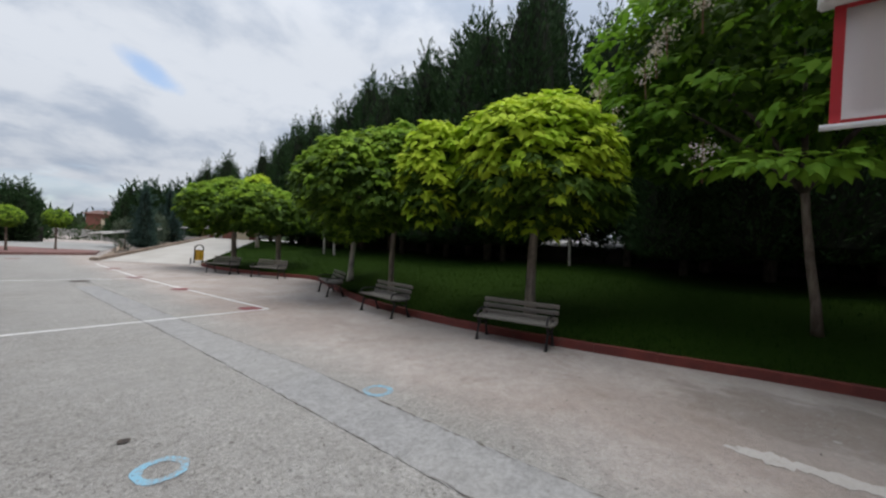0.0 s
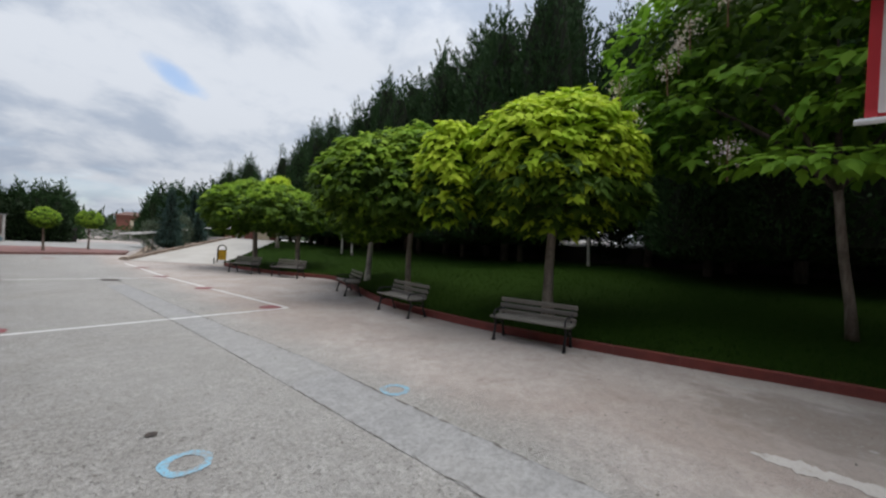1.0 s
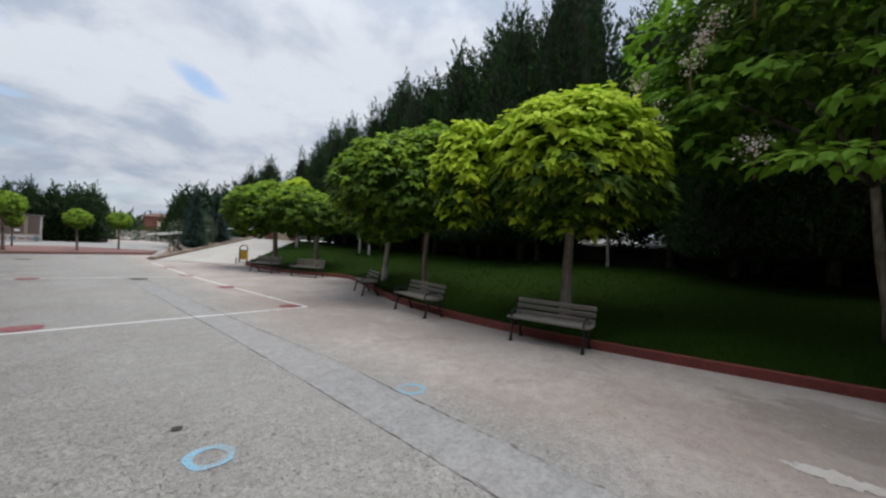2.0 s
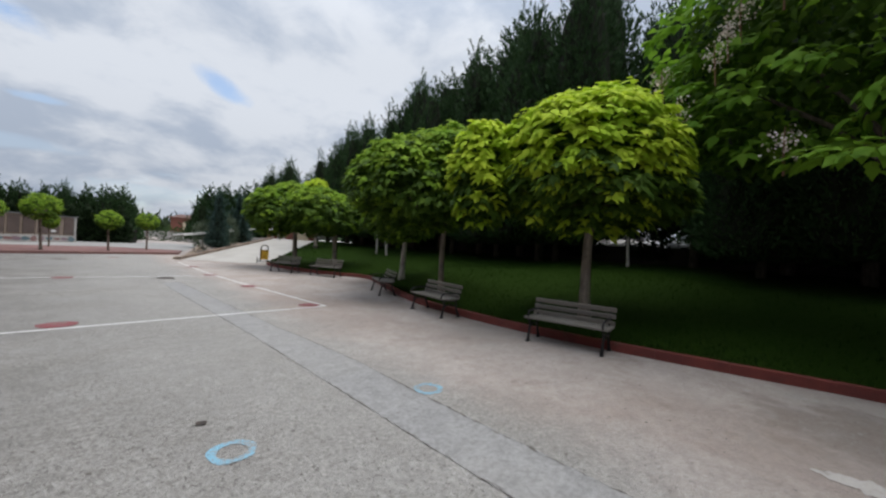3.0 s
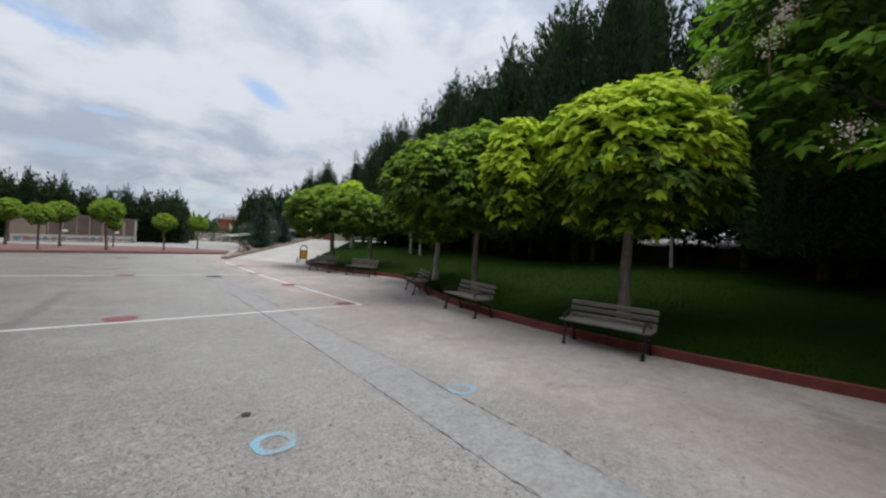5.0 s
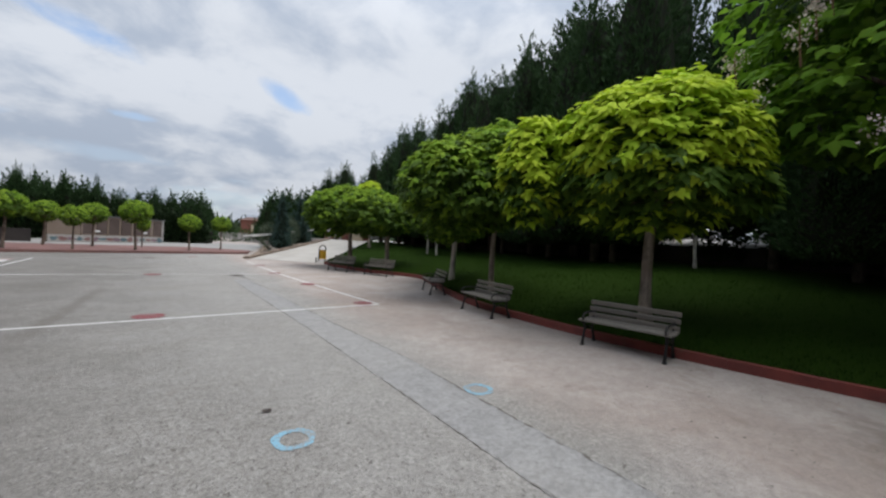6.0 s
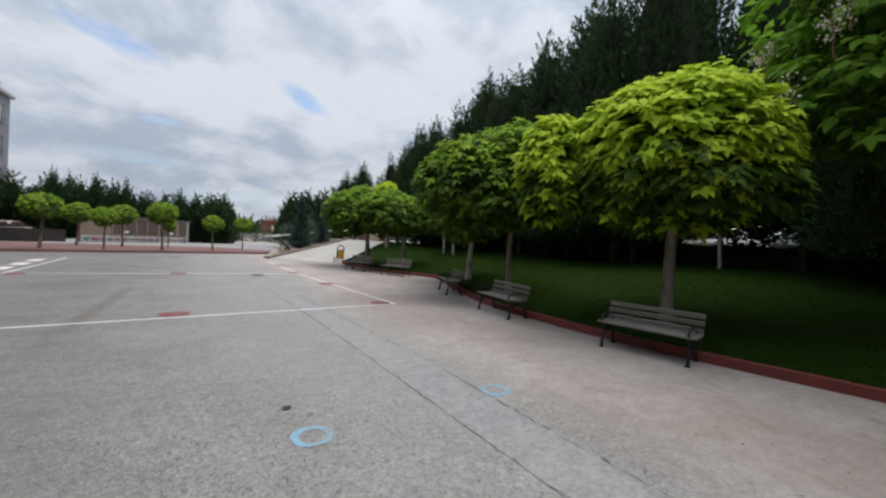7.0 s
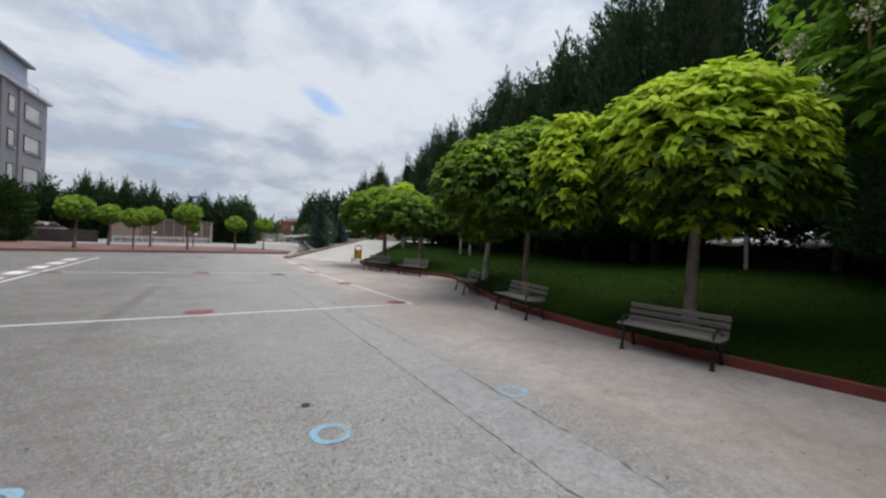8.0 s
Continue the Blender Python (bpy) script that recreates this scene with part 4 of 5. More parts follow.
for end in ((0.9, 1.9, 5.8), (-0.4, 1.6, 4.8), (0.6, -1.5, 5.2), (-2.0, 0.9, 2.9), (1.4, 0.3, 6.5), (0.4, 3.2, 5.4)):
    s, e = Vector((0.05, 0.3, 2.85)), Vector(end)
    trunk_mesh("limb", [s, s.lerp(e, 0.35) + Vector((0, 0, 0.25)), s.lerp(e, 0.7) + Vector((0, 0, 0.2)), e], [0.08, 0.055, 0.04, 0.015], big, M_bark_dark, 6)
# the last four lobes are unseen, added to shade the kerb and paving
BIG_LOBES = [((1.3, 1.6, 6.3), (2.6, 2.9, 3.0)), ((0.2, -0.9, 5.6), (2.2, 2.4, 2.4)), ((0.9, 2.6, 4.6), (1.7, 1.9, 1.5)), ((0.6, -1.8, 4.4), (2.0, 2.2, 1.3)), ((-0.9, -2.4, 7.4), (2.2, 2.2, 1.5)), ((-1.0, -3.4, 6.4), (2.0, 2.0, 1.6)), ((-2.1, -0.7, 8.3), (2.0, 2.3, 1.2)), ((-1.6, -2.0, 4.9), (1.9, 1.8, 1.1))]
r0 = np.random.default_rng(77)
# inner leaves in the darker green: interior shade painted by colour
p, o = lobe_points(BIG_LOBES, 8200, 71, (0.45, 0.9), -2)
big_crown = many("crown", LEAF, LEAF_FACES, p, leaf_axes(o, 72, 0.6, 0.6, 0.5), 0.27 * r0.uniform(0.7, 1.2, len(p)), M_leaf_shade, big, "inner leaves with crown shade painted in as darker green")
# leaves in tiers: each spray of whorls lies on a drooping twig end, with dark gaps between
c, o = lobe_points(BIG_LOBES, 175, 73, (0.88, 1.06), -0.7)
pads_p, pads_o = [], []
for q in range(len(c)):
    side = np.cross(o[q], (0, 0, 1.0))
    side /= np.linalg.norm(side) + 1e-9
    ahead = o[q] * (1, 1, 0)
    ahead /= np.linalg.norm(ahead) + 1e-9
    for _ in range(7):
        u, v = r0.normal(0, 0.42), r0.uniform(-0.6, 0.45)
        pads_p.append(c[q] + side * u + ahead * v + np.array((0, 0, -0.35 * v - 0.15 * u * u + r0.normal(0, 0.06))))
        pads_o.append(o[q])
p, ax, sz = rosettes(np.array(pads_p), np.array(pads_o), 6, 0.31, 74, 0.22, 0.22, 0.1)
many("outer_leaves", LEAF, LEAF_FACES, p, ax, sz, M_broad, big_crown)
LEAF_ME = leaf_mesh(M_broad)
p, o = lobe_points([((-2.0, 0.85, 2.98), (0.55, 1.05, 0.26))], 100, 75, (0.6, 1.05), -0.4)
ax = leaf_axes(o, 76, 1.2, 0.35, 0.25)
for q in range(len(p)):
    leaf = new("leaf", LEAF_ME)
    leaf.parent = big_crown
    leaf.matrix_basis = Matrix.Translation(p[q]) @ Matrix(ax[q].tolist()).to_4x4() @ Matrix.Scale(0.29 * r0.uniform(0.75, 1.2), 4)
PETAL = [(0, 0, 0), (0.5, 0.3, 0.2), (0.3, 0.9, 0.3), (-0.3, 0.9, 0.3), (-0.5, 0.3, 0.2)]
for c, rad in (((-1.35, 2.68, 6.07), 0.3), ((-1.41, 3.04, 5.31), 0.26), ((-1.3, 4.0, 5.16), 0.22), ((-1.5, 3.6, 4.33), 0.26), ((-1.9, 1.9, 3.3), 0.28), ((-1.48, 2.06, 6.41), 0.24), ((-1.38, 2.86, 5.73), 0.2)):
    panicle = part("flower_stalk", tube(bmesh.new(), [(c[0] + 0.25, c[1], c[2] - 0.5), c, (c[0], c[1], c[2] + rad)], [0.02, 0.012, 0.006], 5), M_stalk, big)
    n = 85
    v = r0.normal(size=(n, 3))
    v /= np.linalg.norm(v, axis=1, keepdims=True)
    many("blossom", PETAL, [(0, 1, 2, 3, 4)], np.array(c) + v * rad * r0.uniform(0.2, 1.1, (n, 1)) * np.array([[0.9, 1.1, 1.1]]), axes_from(v + r0.normal(0, 0.5, (n, 3)), r0.normal(size=(n, 3))), r0.uniform(0.03, 0.06, n), M_petal, panicle, "white catalpa blossom")

# the dark conifer row at the back of the lawn
con = [conifer("conifer_tree", pose(0, 0, -60), "tall dark green cypress with several spires", 13.4, 3.4, 9, 36000, 0.27, 101 + k, M_cypress, 0.075) for k in range(3)]
con.append(conifer("conifer_tree", pose(0, 0, -60), "tall dark cypress with a bare lower trunk", 13.4, 3.4, 9, 34000, 0.27, 131, M_cypress, 0.15))
BARE = (8.4, 9.4, 3.9, 19.4, 17.2, 0.9)
row = [(16.8, -12.0, 0.85), (18.2, -9.2, 1.0), (16.9, -6.6, 0.85), (18.3, -3.9, 1.0), (16.95, -1.0, 0.8), (18.4, 0.9, 0.98), (16.9, 1.5, 0.68), (18.9, 3.9, 0.92),
       (18.5, 8.4, 1.15), (17.1, 9.4, 0.8), (17.2, 10.4, 1.0), (18.7, 12.6, 1.15), (17.5, 13.4, 0.82), (18.6, 15.6, 1.05), (17.7, 17.2, 0.85), (18.7, 19.4, 0.98),
       (18.2, 21.8, 0.97), (18.9, 23.2, 0.96), (18.4, 26.2, 0.80), (18.6, 29.6, 0.92), (18.8, 32.6, 0.86), (18.8, 36.6, 0.76), (18.2, 46.5, 0.76), (16.2, 47.0, 0.58), (21.5, 37.0, 0.7), (21.5, 41.5, 0.68), (20.5, 46, 0.66), (19, 51, 0.66)]
r1 = np.random.default_rng(9)
used = set()
for k, (x, y, s) in enumerate(row):
    z = lawn_z(x, y) if x < 19.5 and y < 33 else RAMP_H
    m = pose(x, y, z - 0.05, 0, 0, float(r1.uniform(0, 360)))
    i = 3 if y in BARE else k % 3
    if i in used:
        t = copy_thing(con[i], m)
    else:
        t = con[i]
        t.matrix_basis = m
    used.add(i)
    wide = 0.8 if y in (8.4, 3.9) else 1.0
    s *= 0.955
    t.scale = (s * wide * r1.uniform(0.9, 1.1), s * wide * r1.uniform(0.9, 1.1), s)
    tagged(t, group="cypress row")

# slim pale saplings on the lawn
for x, y, h in ((14.2, 19.6, 3.2), (14.6, 21.4, 3.2), (17.3, 6.0, 2.6)):
    globe_tree("sapling", pose(x, y, lawn_z(x, y)), "slim young tree with a pale trunk on the lawn", [((0, 0, h), (0.9, 0.9, 0.8))], h - 0.5, 0.07, 500, 0.2, int(x * 10), "saplings on the lawn", 0, 0.1, bark=M_bark_lime)

# undergrowth hanging over the boundary wall, with a few gaps on to the street
GAPS = ((24.5, 28.2, 2.5), (17.1, 18.6, 2.6), (16.0, 16.6, 2.4), (12.8, 13.2, 2.35), (6.75, 8.3, 3.25), (4.1, 4.9, 2.6), (-0.25, 0.3, 2.45), (-2.9, -2.5, 2.5))
lobes = [((RIGHT - 0.2, y, 2.45), (0.45, 0.45, 0.75)) for y in np.arange(-14, 32, 0.5)] + [((RIGHT - 0.15, y, 3.3), (0.5, 0.5, 1.3)) for y in np.arange(-14, 32, 0.5)]
p, o = lobe_points(lobes, 52000, 301, (0.4, 1.02), -2)
keep = np.ones(len(p), bool)
for low, high, top in GAPS:
    ragged = 0.12 * np.sin(p[:, 2] * 23 + low) + 0.08 * np.sin(p[:, 2] * 51)
    keep &= ~((p[:, 1] > low + ragged) & (p[:, 1] < high + ragged) & (p[:, 2] < top + 0.2 * np.sin(p[:, 1] * 9)))
p, o = p[keep], o[keep]
r = np.random.default_rng(302)
tip = o + r.normal(0, 0.5, (len(p), 3))
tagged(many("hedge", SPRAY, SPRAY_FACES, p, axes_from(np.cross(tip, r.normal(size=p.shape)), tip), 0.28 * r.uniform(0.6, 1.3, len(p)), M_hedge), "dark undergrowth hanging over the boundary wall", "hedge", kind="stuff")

# young globe trees on the red walk
young = [globe_tree("young_catalpa_tree", pose(0, 0, -50 - k), "young globe catalpa with a small round lime crown", [((0, 0, 2.5), (1.1, 1.1, 0.74)), ((0.1, 0.1, 2.25), (0.9, 0.9, 0.4))], 1.9, 0.1, 2600, 0.135, 401 + k, "young catalpas on the red walk", 0, 0.58, bright=M_mid, bark=M_bark_mid) for k in range(2)]
for k, (az, d, s, wide) in enumerate(((12.9, 31.1, 1.0, 0.72), (10.2, 36.5, 0.93, 0.68), (7.95, 31.6, 0.84, 0.52), (6.4, 36.0, 0.96, 0.66), (2.72, 32.5, 1.06, 0.70), (-2.6, 34.0, 0.85, 0.58), (-6.0, 37.5, 0.9, 0.6), (2.1, 37.5, 0.75, 0.4))):
    m = pose(-math.sin(radians(az)) * d, math.cos(radians(az)) * d, 0.12, 0, 0, 40 * k)
    t = young[k % 2]
    if k < 2:
        t.matrix_basis = m
    else:
        t = copy_thing(t, m)
    t.scale = (wide * 1.12, wide * 1.12, s * 0.98)


# ---------------------------------------------------------------- benches
def bench(m, label):
    """A park bench: two cast-iron side frames, three seat slats, three back slats."""
    b = base("park_bench", m, label, "bench", "benches along the kerb")
    L = 1.52
    for x in (-L / 2 + 0.09, L / 2 - 0.09):
        bm = bmesh.new()
        tube(bm, [(x, -0.22, 0.0), (x, -0.20, 0.12), (x, -0.16, 0.28), (x, -0.17, 0.40), (x, -0.24, 0.44)], [0.03, 0.024, 0.022, 0.024, 0.024], 8)
        tube(bm, [(x, 0.30, 0.0), (x, 0.25, 0.12), (x, 0.19, 0.28), (x, 0.20, 0.42), (x, 0.27, 0.60), (x, 0.325, 0.745)], [0.032, 0.026, 0.024, 0.024, 0.022, 0.02], 8)
        tube(bm, [(x, -0.16, 0.27), (x, 0.02, 0.33), (x, 0.19, 0.27)], 0.018, 6)
        tube(bm, [(x, -0.24, 0.415), (x, 0.0, 0.40), (x, 0.21, 0.405)], 0.02, 6)
        tube(bm, [(x, -0.22, 0.42), (x, -0.26, 0.50), (x, -0.21, 0.575), (x, -0.05, 0.59), (x, 0.12, 0.58), (x, 0.26, 0.57)], [0.018, 0.018, 0.02, 0.02, 0.018, 0.016], 8)
        for y in (-0.22, 0.30):
            box(bm, (x - 0.035, y - 0.05, 0), (x + 0.035, y + 0.05, 0.018), 0.004)
        part("side_frame", bm, M_iron, b, "black cast-iron side frame", smooth=True)
    slat = bmesh.new()
    box(slat, (-0.055, -L / 2, -0.016), (0.055, L / 2, 0.016), 0.006)
    made = part("seat_slat", slat, M_timber, b)
    thin = bmesh.new()
    box(thin, (-0.042, -L / 2, -0.016), (0.042, L / 2, 0.016), 0.006)
    back_me = bpy.data.meshes.new("back_slat")
    thin.to_mesh(back_me)
    thin.free()
    back_me.materials.append(M_timber)
    turn = pose(0, 0, 0, 0, 0, 90)
    made.matrix_basis = Matrix.Translation((0, -0.20, 0.452)) @ turn
    spots = [("seat_slat", pose(0, -0.07, 0.440)), ("seat_slat", pose(0, 0.06, 0.440)), ("seat_slat", pose(0, 0.175, 0.452)),
             ("back_slat", pose(0, 0.222, 0.512, -72)), ("back_slat", pose(0, 0.262, 0.626, -72)), ("back_slat", pose(0, 0.302, 0.740, -72))]
    for nm, mm in spots:
        s = link_mesh(nm, made.data if nm == "seat_slat" else back_me, None, b)
        s.matrix_basis = mm @ turn
    for x in (-L / 2 + 0.09, L / 2 - 0.09):
        for mm in [pose(x, -0.20, 0.470)] + [q @ pose(x, 0, 0.018) for nm, q in spots]:
            bolt = bmesh.new()
            bmesh.ops.create_uvsphere(bolt, u_segments=6, v_segments=4, radius=0.009)
            for v in bolt.verts:
                v.co = mm @ v.co
            part("bolt", bolt, M_iron, b)
    return b


def bench_at(fl, fr, label, first=None):
    """A bench whose front feet stand at fl and fr, seen from the front."""
    a, c = Vector(fl), Vector(fr)
    ahead = (c - a).normalized()
    yaw = math.degrees(math.atan2(ahead.y, ahead.x))
    back = Vector((-ahead.y, ahead.x))
    mid = (a + c) / 2 + back * 0.22
    m = pose(mid.x, mid.y, 0.0, 0, 0, yaw)
    if first is None:
        return bench(m, label)
    return tagged(copy_thing(first, m), label)


first = bench_at((6.2, 3.97), (6.43, 2.47), "dark slatted park bench with cast-iron ends beside the kerb")
bench_at((6.46, 7.73), (6.22, 6.16), "slatted park bench with black iron ends, turned slightly along the kerb", first)
bench_at((7.62, 11.3), (7.06, 10.0), "slatted park bench with black iron ends where the kerb bends back", first)
bench_at((7.83, 16.85), (8.45, 15.5), "weathered slatted park bench under a globe catalpa", first)
bench_at((6.91, 19.1), (7.4, 17.9), "weathered slatted park bench beside a dark tree trunk", first)

# ---------------------------------------------------------------- litter bin and stub post at the ramp
BIN = Vector((8.5, 24.75, 0.09))
lb = base("litter_bin", Matrix.Translation(BIN) @ Matrix.Scale(1.22, 4), "yellow metal litter bin hung in a dark hoop", "litter bin")
bm = bmesh.new()
tube(bm, [(0, 0, 0.12), (0, 0, 0.14), (0, 0, 0.58), (0, 0, 0.60)], [0.17, 0.19, 0.20, 0.205], 20)
part("bucket", bm, M_yellow, lb, smooth=False)
# black disc on the closed bucket stands in for its shaded inside
bm = bmesh.new()
tube(bm, [(0, 0, 0.601), (0, 0, 0.612)], [0.19, 0.19], 20)
part("opening_disc", bm, M_iron, lb)
hoop = [(-0.225, 0, 0.0), (-0.225, 0, 0.62)] + [(-0.225 * math.cos(a), 0, 0.66 + 0.2 * math.sin(a)) for a in np.linspace(0.2, math.pi - 0.2, 9)] + [(0.225, 0, 0.62), (0.225, 0, 0.0)]
ob = part("hoop", tube(bmesh.new(), hoop, 0.028, 8), M_hatch, lb, "dark iron hoop", smooth=True)
ob.matrix_basis = pose(0, 0, 0, 0, 0, 20)
sp = base("stub_post", pose(7.95, 24.3, 0), "short grey stub post at the foot of the ramp", "post")
part("post", tube(bmesh.new(), [(0, 0, 0), (0, 0, 0.36), (0, 0, 0.4)], [0.04, 0.04, 0.02], 8), M_greymetal, sp)

# ---------------------------------------------------------------- canopy with a roll-down screen
canopy = base("canopy", pose(4.95, -0.64, 0, 0, 0, 0), "white canopy with a red-bordered roll-down screen", "canopy")
part("post", tube(bmesh.new(), [(0.0, -3.6, 0), (0.0, -3.6, 4.3)], 0.06, 8), M_whitemetal, canopy)
bm = box(bmesh.new(), (-0.1, -3.7, 4.27), (0.2, 0.10, 4.7), 0.02)
part("roof_box", bm, M_whitemetal, canopy)
# unseen panel, added to keep sky light off the kerb and lawn
part("unseen_shade_panel", box(bmesh.new(), (-0.1, -9.0, 4.72), (4.2, -2.8, 4.82), 0.02), M_whitemetal, canopy, "unseen white roof panel added to block sky light")
# out-of-view posts that carry the added panel
for x, y in ((0.0, -8.9), (4.1, -8.9), (4.1, -3.0)):
    part("post", tube(bmesh.new(), [(x, y, 0), (x, y, 4.72)], 0.06, 8), M_whitemetal, canopy)
part("gutter", box(bmesh.new(), (-0.16, -3.7, 4.19), (-0.04, 0.10, 4.27), 0.015), M_whitemetal, canopy, "white metal gutter")
part("groove", box(bmesh.new(), (-0.168, -3.7, 4.222), (-0.158, 0.095, 4.238)), M_iron, canopy, "dark groove along the gutter")


def cloth(y0, y1, z0, z1, name, material, label):
    bm = bmesh.new()
    rows = []
    ny, nz = 24, 12
    for i in range(ny + 1):
        y = y0 + (y1 - y0) * i / ny
        rows.append([bm.verts.new((0.035 * noise.noise(Vector((y * 1.4, (z0 + (z1 - z0) * k / nz) * 1.1, 1))), y, z0 + (z1 - z0) * k / nz)) for k in range(nz + 1)])
    for a, b in zip(rows, rows[1:]):
        for k in range(nz):
            bm.faces.new((a[k], b[k], b[k + 1], a[k + 1]))
    bmesh.ops.solidify(bm, geom=bm.faces[:], thickness=0.004)
    return part(name, bm, material, canopy, label, smooth=True)


cloth(-0.08, 0.0, 3.09, 4.2, "red_border", M_redcloth, "red cloth border")
cloth(-3.5, -0.08, 3.12, 4.16, "screen", M_whitecloth, "white screen cloth")
cloth(-3.5, -0.08, 3.09, 3.12, "red_hem", M_redcloth, "red cloth hem")
cloth(-3.5, -0.08, 4.16, 4.2, "red_header", M_redcloth, "red cloth header")
part("bottom_bar", tube(bmesh.new(), [(0, 0.06, 3.06), (0, -3.55, 3.06)], 0.029, 10), M_whitemetal, canopy, "white metal bottom bar", smooth=True)


# ---------------------------------------------------------------- cars on the upper street and in the yard
def car(name, m, label, paint, van=False, group=""):
    c = base(name, m, label, "car", group)
    L, W, H = (4.9, 1.9, 1.95) if van else (4.3, 1.74, 1.46)
    waist = 1.15 if van else 0.92
    nose = -L / 2
    prof = [(nose, 0.35), (nose + 0.05, 0.62), (nose + 0.25, 0.74), (nose + 1.15, waist - 0.04), (L / 2 - 0.25, waist + 0.02), (L / 2, waist - 0.12), (L / 2, 0.40), (L / 2 - 0.2, 0.28), (nose + 0.2, 0.28)]
    bm = bmesh.new()
    a = [bm.verts.new((x, -W / 2, z)) for x, z in prof]
    b = [bm.verts.new((x, W / 2, z)) for x, z in prof]
    bm.faces.new(a)
    bm.faces.new(b[::-1])
    for i in range(len(a)):
        j = (i + 1) % len(a)
        bm.faces.new((a[i], b[i], b[j], a[j]))
    bmesh.ops.bevel(bm, geom=bm.edges[:], offset=0.06, segments=2, affect="EDGES")
    part("body", bm, paint, c, smooth=True)
    back = L / 2 - (0.15 if van else 0.35)
    cab = [(nose + (0.9 if van else 1.25), waist - 0.05), (nose + (1.5 if van else 2.0), H), (back - (0.1 if van else 0.7), H), (back, waist - 0.02)]
    bm = bmesh.new()
    a = [bm.verts.new((x, -W / 2 + 0.06 + (0.12 if z == H else 0), z)) for x, z in cab]
    b = [bm.verts.new((x, W / 2 - 0.06 - (0.12 if z == H else 0), z)) for x, z in cab]
    bm.faces.new(a)
    bm.faces.new(b[::-1])
    for i in range(4):
        j = (i + 1) % 4
        bm.faces.new((a[i], b[i], b[j], a[j]))
    bmesh.ops.bevel(bm, geom=bm.edges[:], offset=0.04, segments=2, affect="EDGES")
    cabin = part("cabin", bm, paint, c, smooth=True)
    for s in (-1, 1):
        for x0, x1 in ((0.2, 0.48), (0.53, 0.84)):
            bm = bmesh.new()
            span = cab[3][0] - cab[0][0]
            q = []
            for f, z in ((x0, waist + 0.05), (x1, waist + 0.05), (x1 - 0.06, H - 0.1), (x0 + (0.14 if x0 < 0.3 else 0), H - 0.1)):
                t = (z - waist) / (H - waist)
                q.append((cab[0][0] + span * f, s * (W / 2 - 0.06 - 0.12 * t + 0.012), z))
            bm.faces.new([bm.verts.new(v) for v in q])
            bmesh.ops.solidify(bm, geom=bm.faces[:], thickness=0.015)
            part("side_window", bm, M_glass, cabin, "dark glass")
    for (x0, z0), (x1, z1) in ((cab[0], cab[1]), (cab[3], cab[2])):
        bm = bmesh.new()
        o = -0.02 if x0 < 0 else 0.02
        q = [(x0 + (x1 - x0) * 0.15 + o, -W / 2 + 0.2, z0 + (z1 - z0) * 0.18), (x0 + (x1 - x0) * 0.15 + o, W / 2 - 0.2, z0 + (z1 - z0) * 0.18), (x1 + o - (x1 - x0) * 0.1, W / 2 - 0.28, z1 - 0.08), (x1 + o - (x1 - x0) * 0.1, -W / 2 + 0.28, z1 - 0.08)]
        bm.faces.new([bm.verts.new(v) for v in q])
        bmesh.ops.solidify(bm, geom=bm.faces[:], thickness=0.015)
        part("windscreen", bm, M_glass, cabin, "dark glass")
    for x in (nose + 0.8, L / 2 - 0.8):
        for s in (-1, 1):
            w = part("wheel", tube(bmesh.new(), [(x, s * (W / 2 - 0.2), 0.31), (x, s * (W / 2 + 0.01), 0.31)], 0.31, 20), M_tyre, c)
            part("rim", tube(bmesh.new(), [(x, s * (W / 2), 0.31), (x, s * (W / 2 + 0.02), 0.31)], 0.19, 14), M_carsilver, w)
    for s in (-1, 1):
        part("headlight", box(bmesh.new(), (nose - 0.012, s * 0.62 - 0.17, 0.6), (nose + 0.12, s * 0.62 + 0.17, 0.71), 0.03), M_lamp, c)
    return c


STREET = "cars on the upper street"
car("parked_car", pose(22.6, 8.3, UPPER, 0, 0, -90), "white car parked on the street behind the wall", M_carwhite, False, STREET)
car("parked_car", pose(22.7, 3.6, UPPER, 0, 0, 92), "silver car parked on the street behind the wall", M_carsilver, False, STREET)
car("parked_car", pose(22.8, 19.8, UPPER, 0, 0, 90), "white car with a dark roof parked behind the trees", M_carwhite, False, STREET)
car("parked_car", pose(22.6, -1.2, UPPER, 0, 0, 88), "dark parked car glimpsed between trunks", M_cardark, False, STREET)
car("parked_car", pose(23.2, 30.5, UPPER, 0, 0, 90), "white parked car beyond the saplings", M_carwhite, False, STREET)
car("parked_van", pose(20.6, 40.5, RAMP_H, 0, 0, 65), "white van parked near the gatehouse", M_carwhite, True)

# ---------------------------------------------------------------- gatehouse at the top of the ramp
gate = base("gatehouse", pose(17.2, 41.5, RAMP_H, 0, 0, -22), "low brick gatehouse with pale pillars and a flat roof", "building")
part("wall", box(bmesh.new(), (-2.6, 0, 0), (2.6, 2.4, 2.3)), M_brick, gate, "red brick wall")
part("roof", box(bmesh.new(), (-3.0, -0.4, 2.3), (3.0, 2.8, 2.5), 0.03), M_trimgrey, gate, "pale flat roof")
for x in (-2.1, -1.5, -0.95):
    part("pillar", box(bmesh.new(), (x - 0.12, -0.12, 0), (x + 0.12, 0.04, 1.9), 0.02), M_whitewall, gate, "white pillar")
part("door", box(bmesh.new(), (0.2, -0.05, 0), (1.6, 0.03, 1.7), 0.01), M_cream, gate, "pale door panel")

# ---------------------------------------------------------------- rockery beside the ramp
bm = bmesh.new()
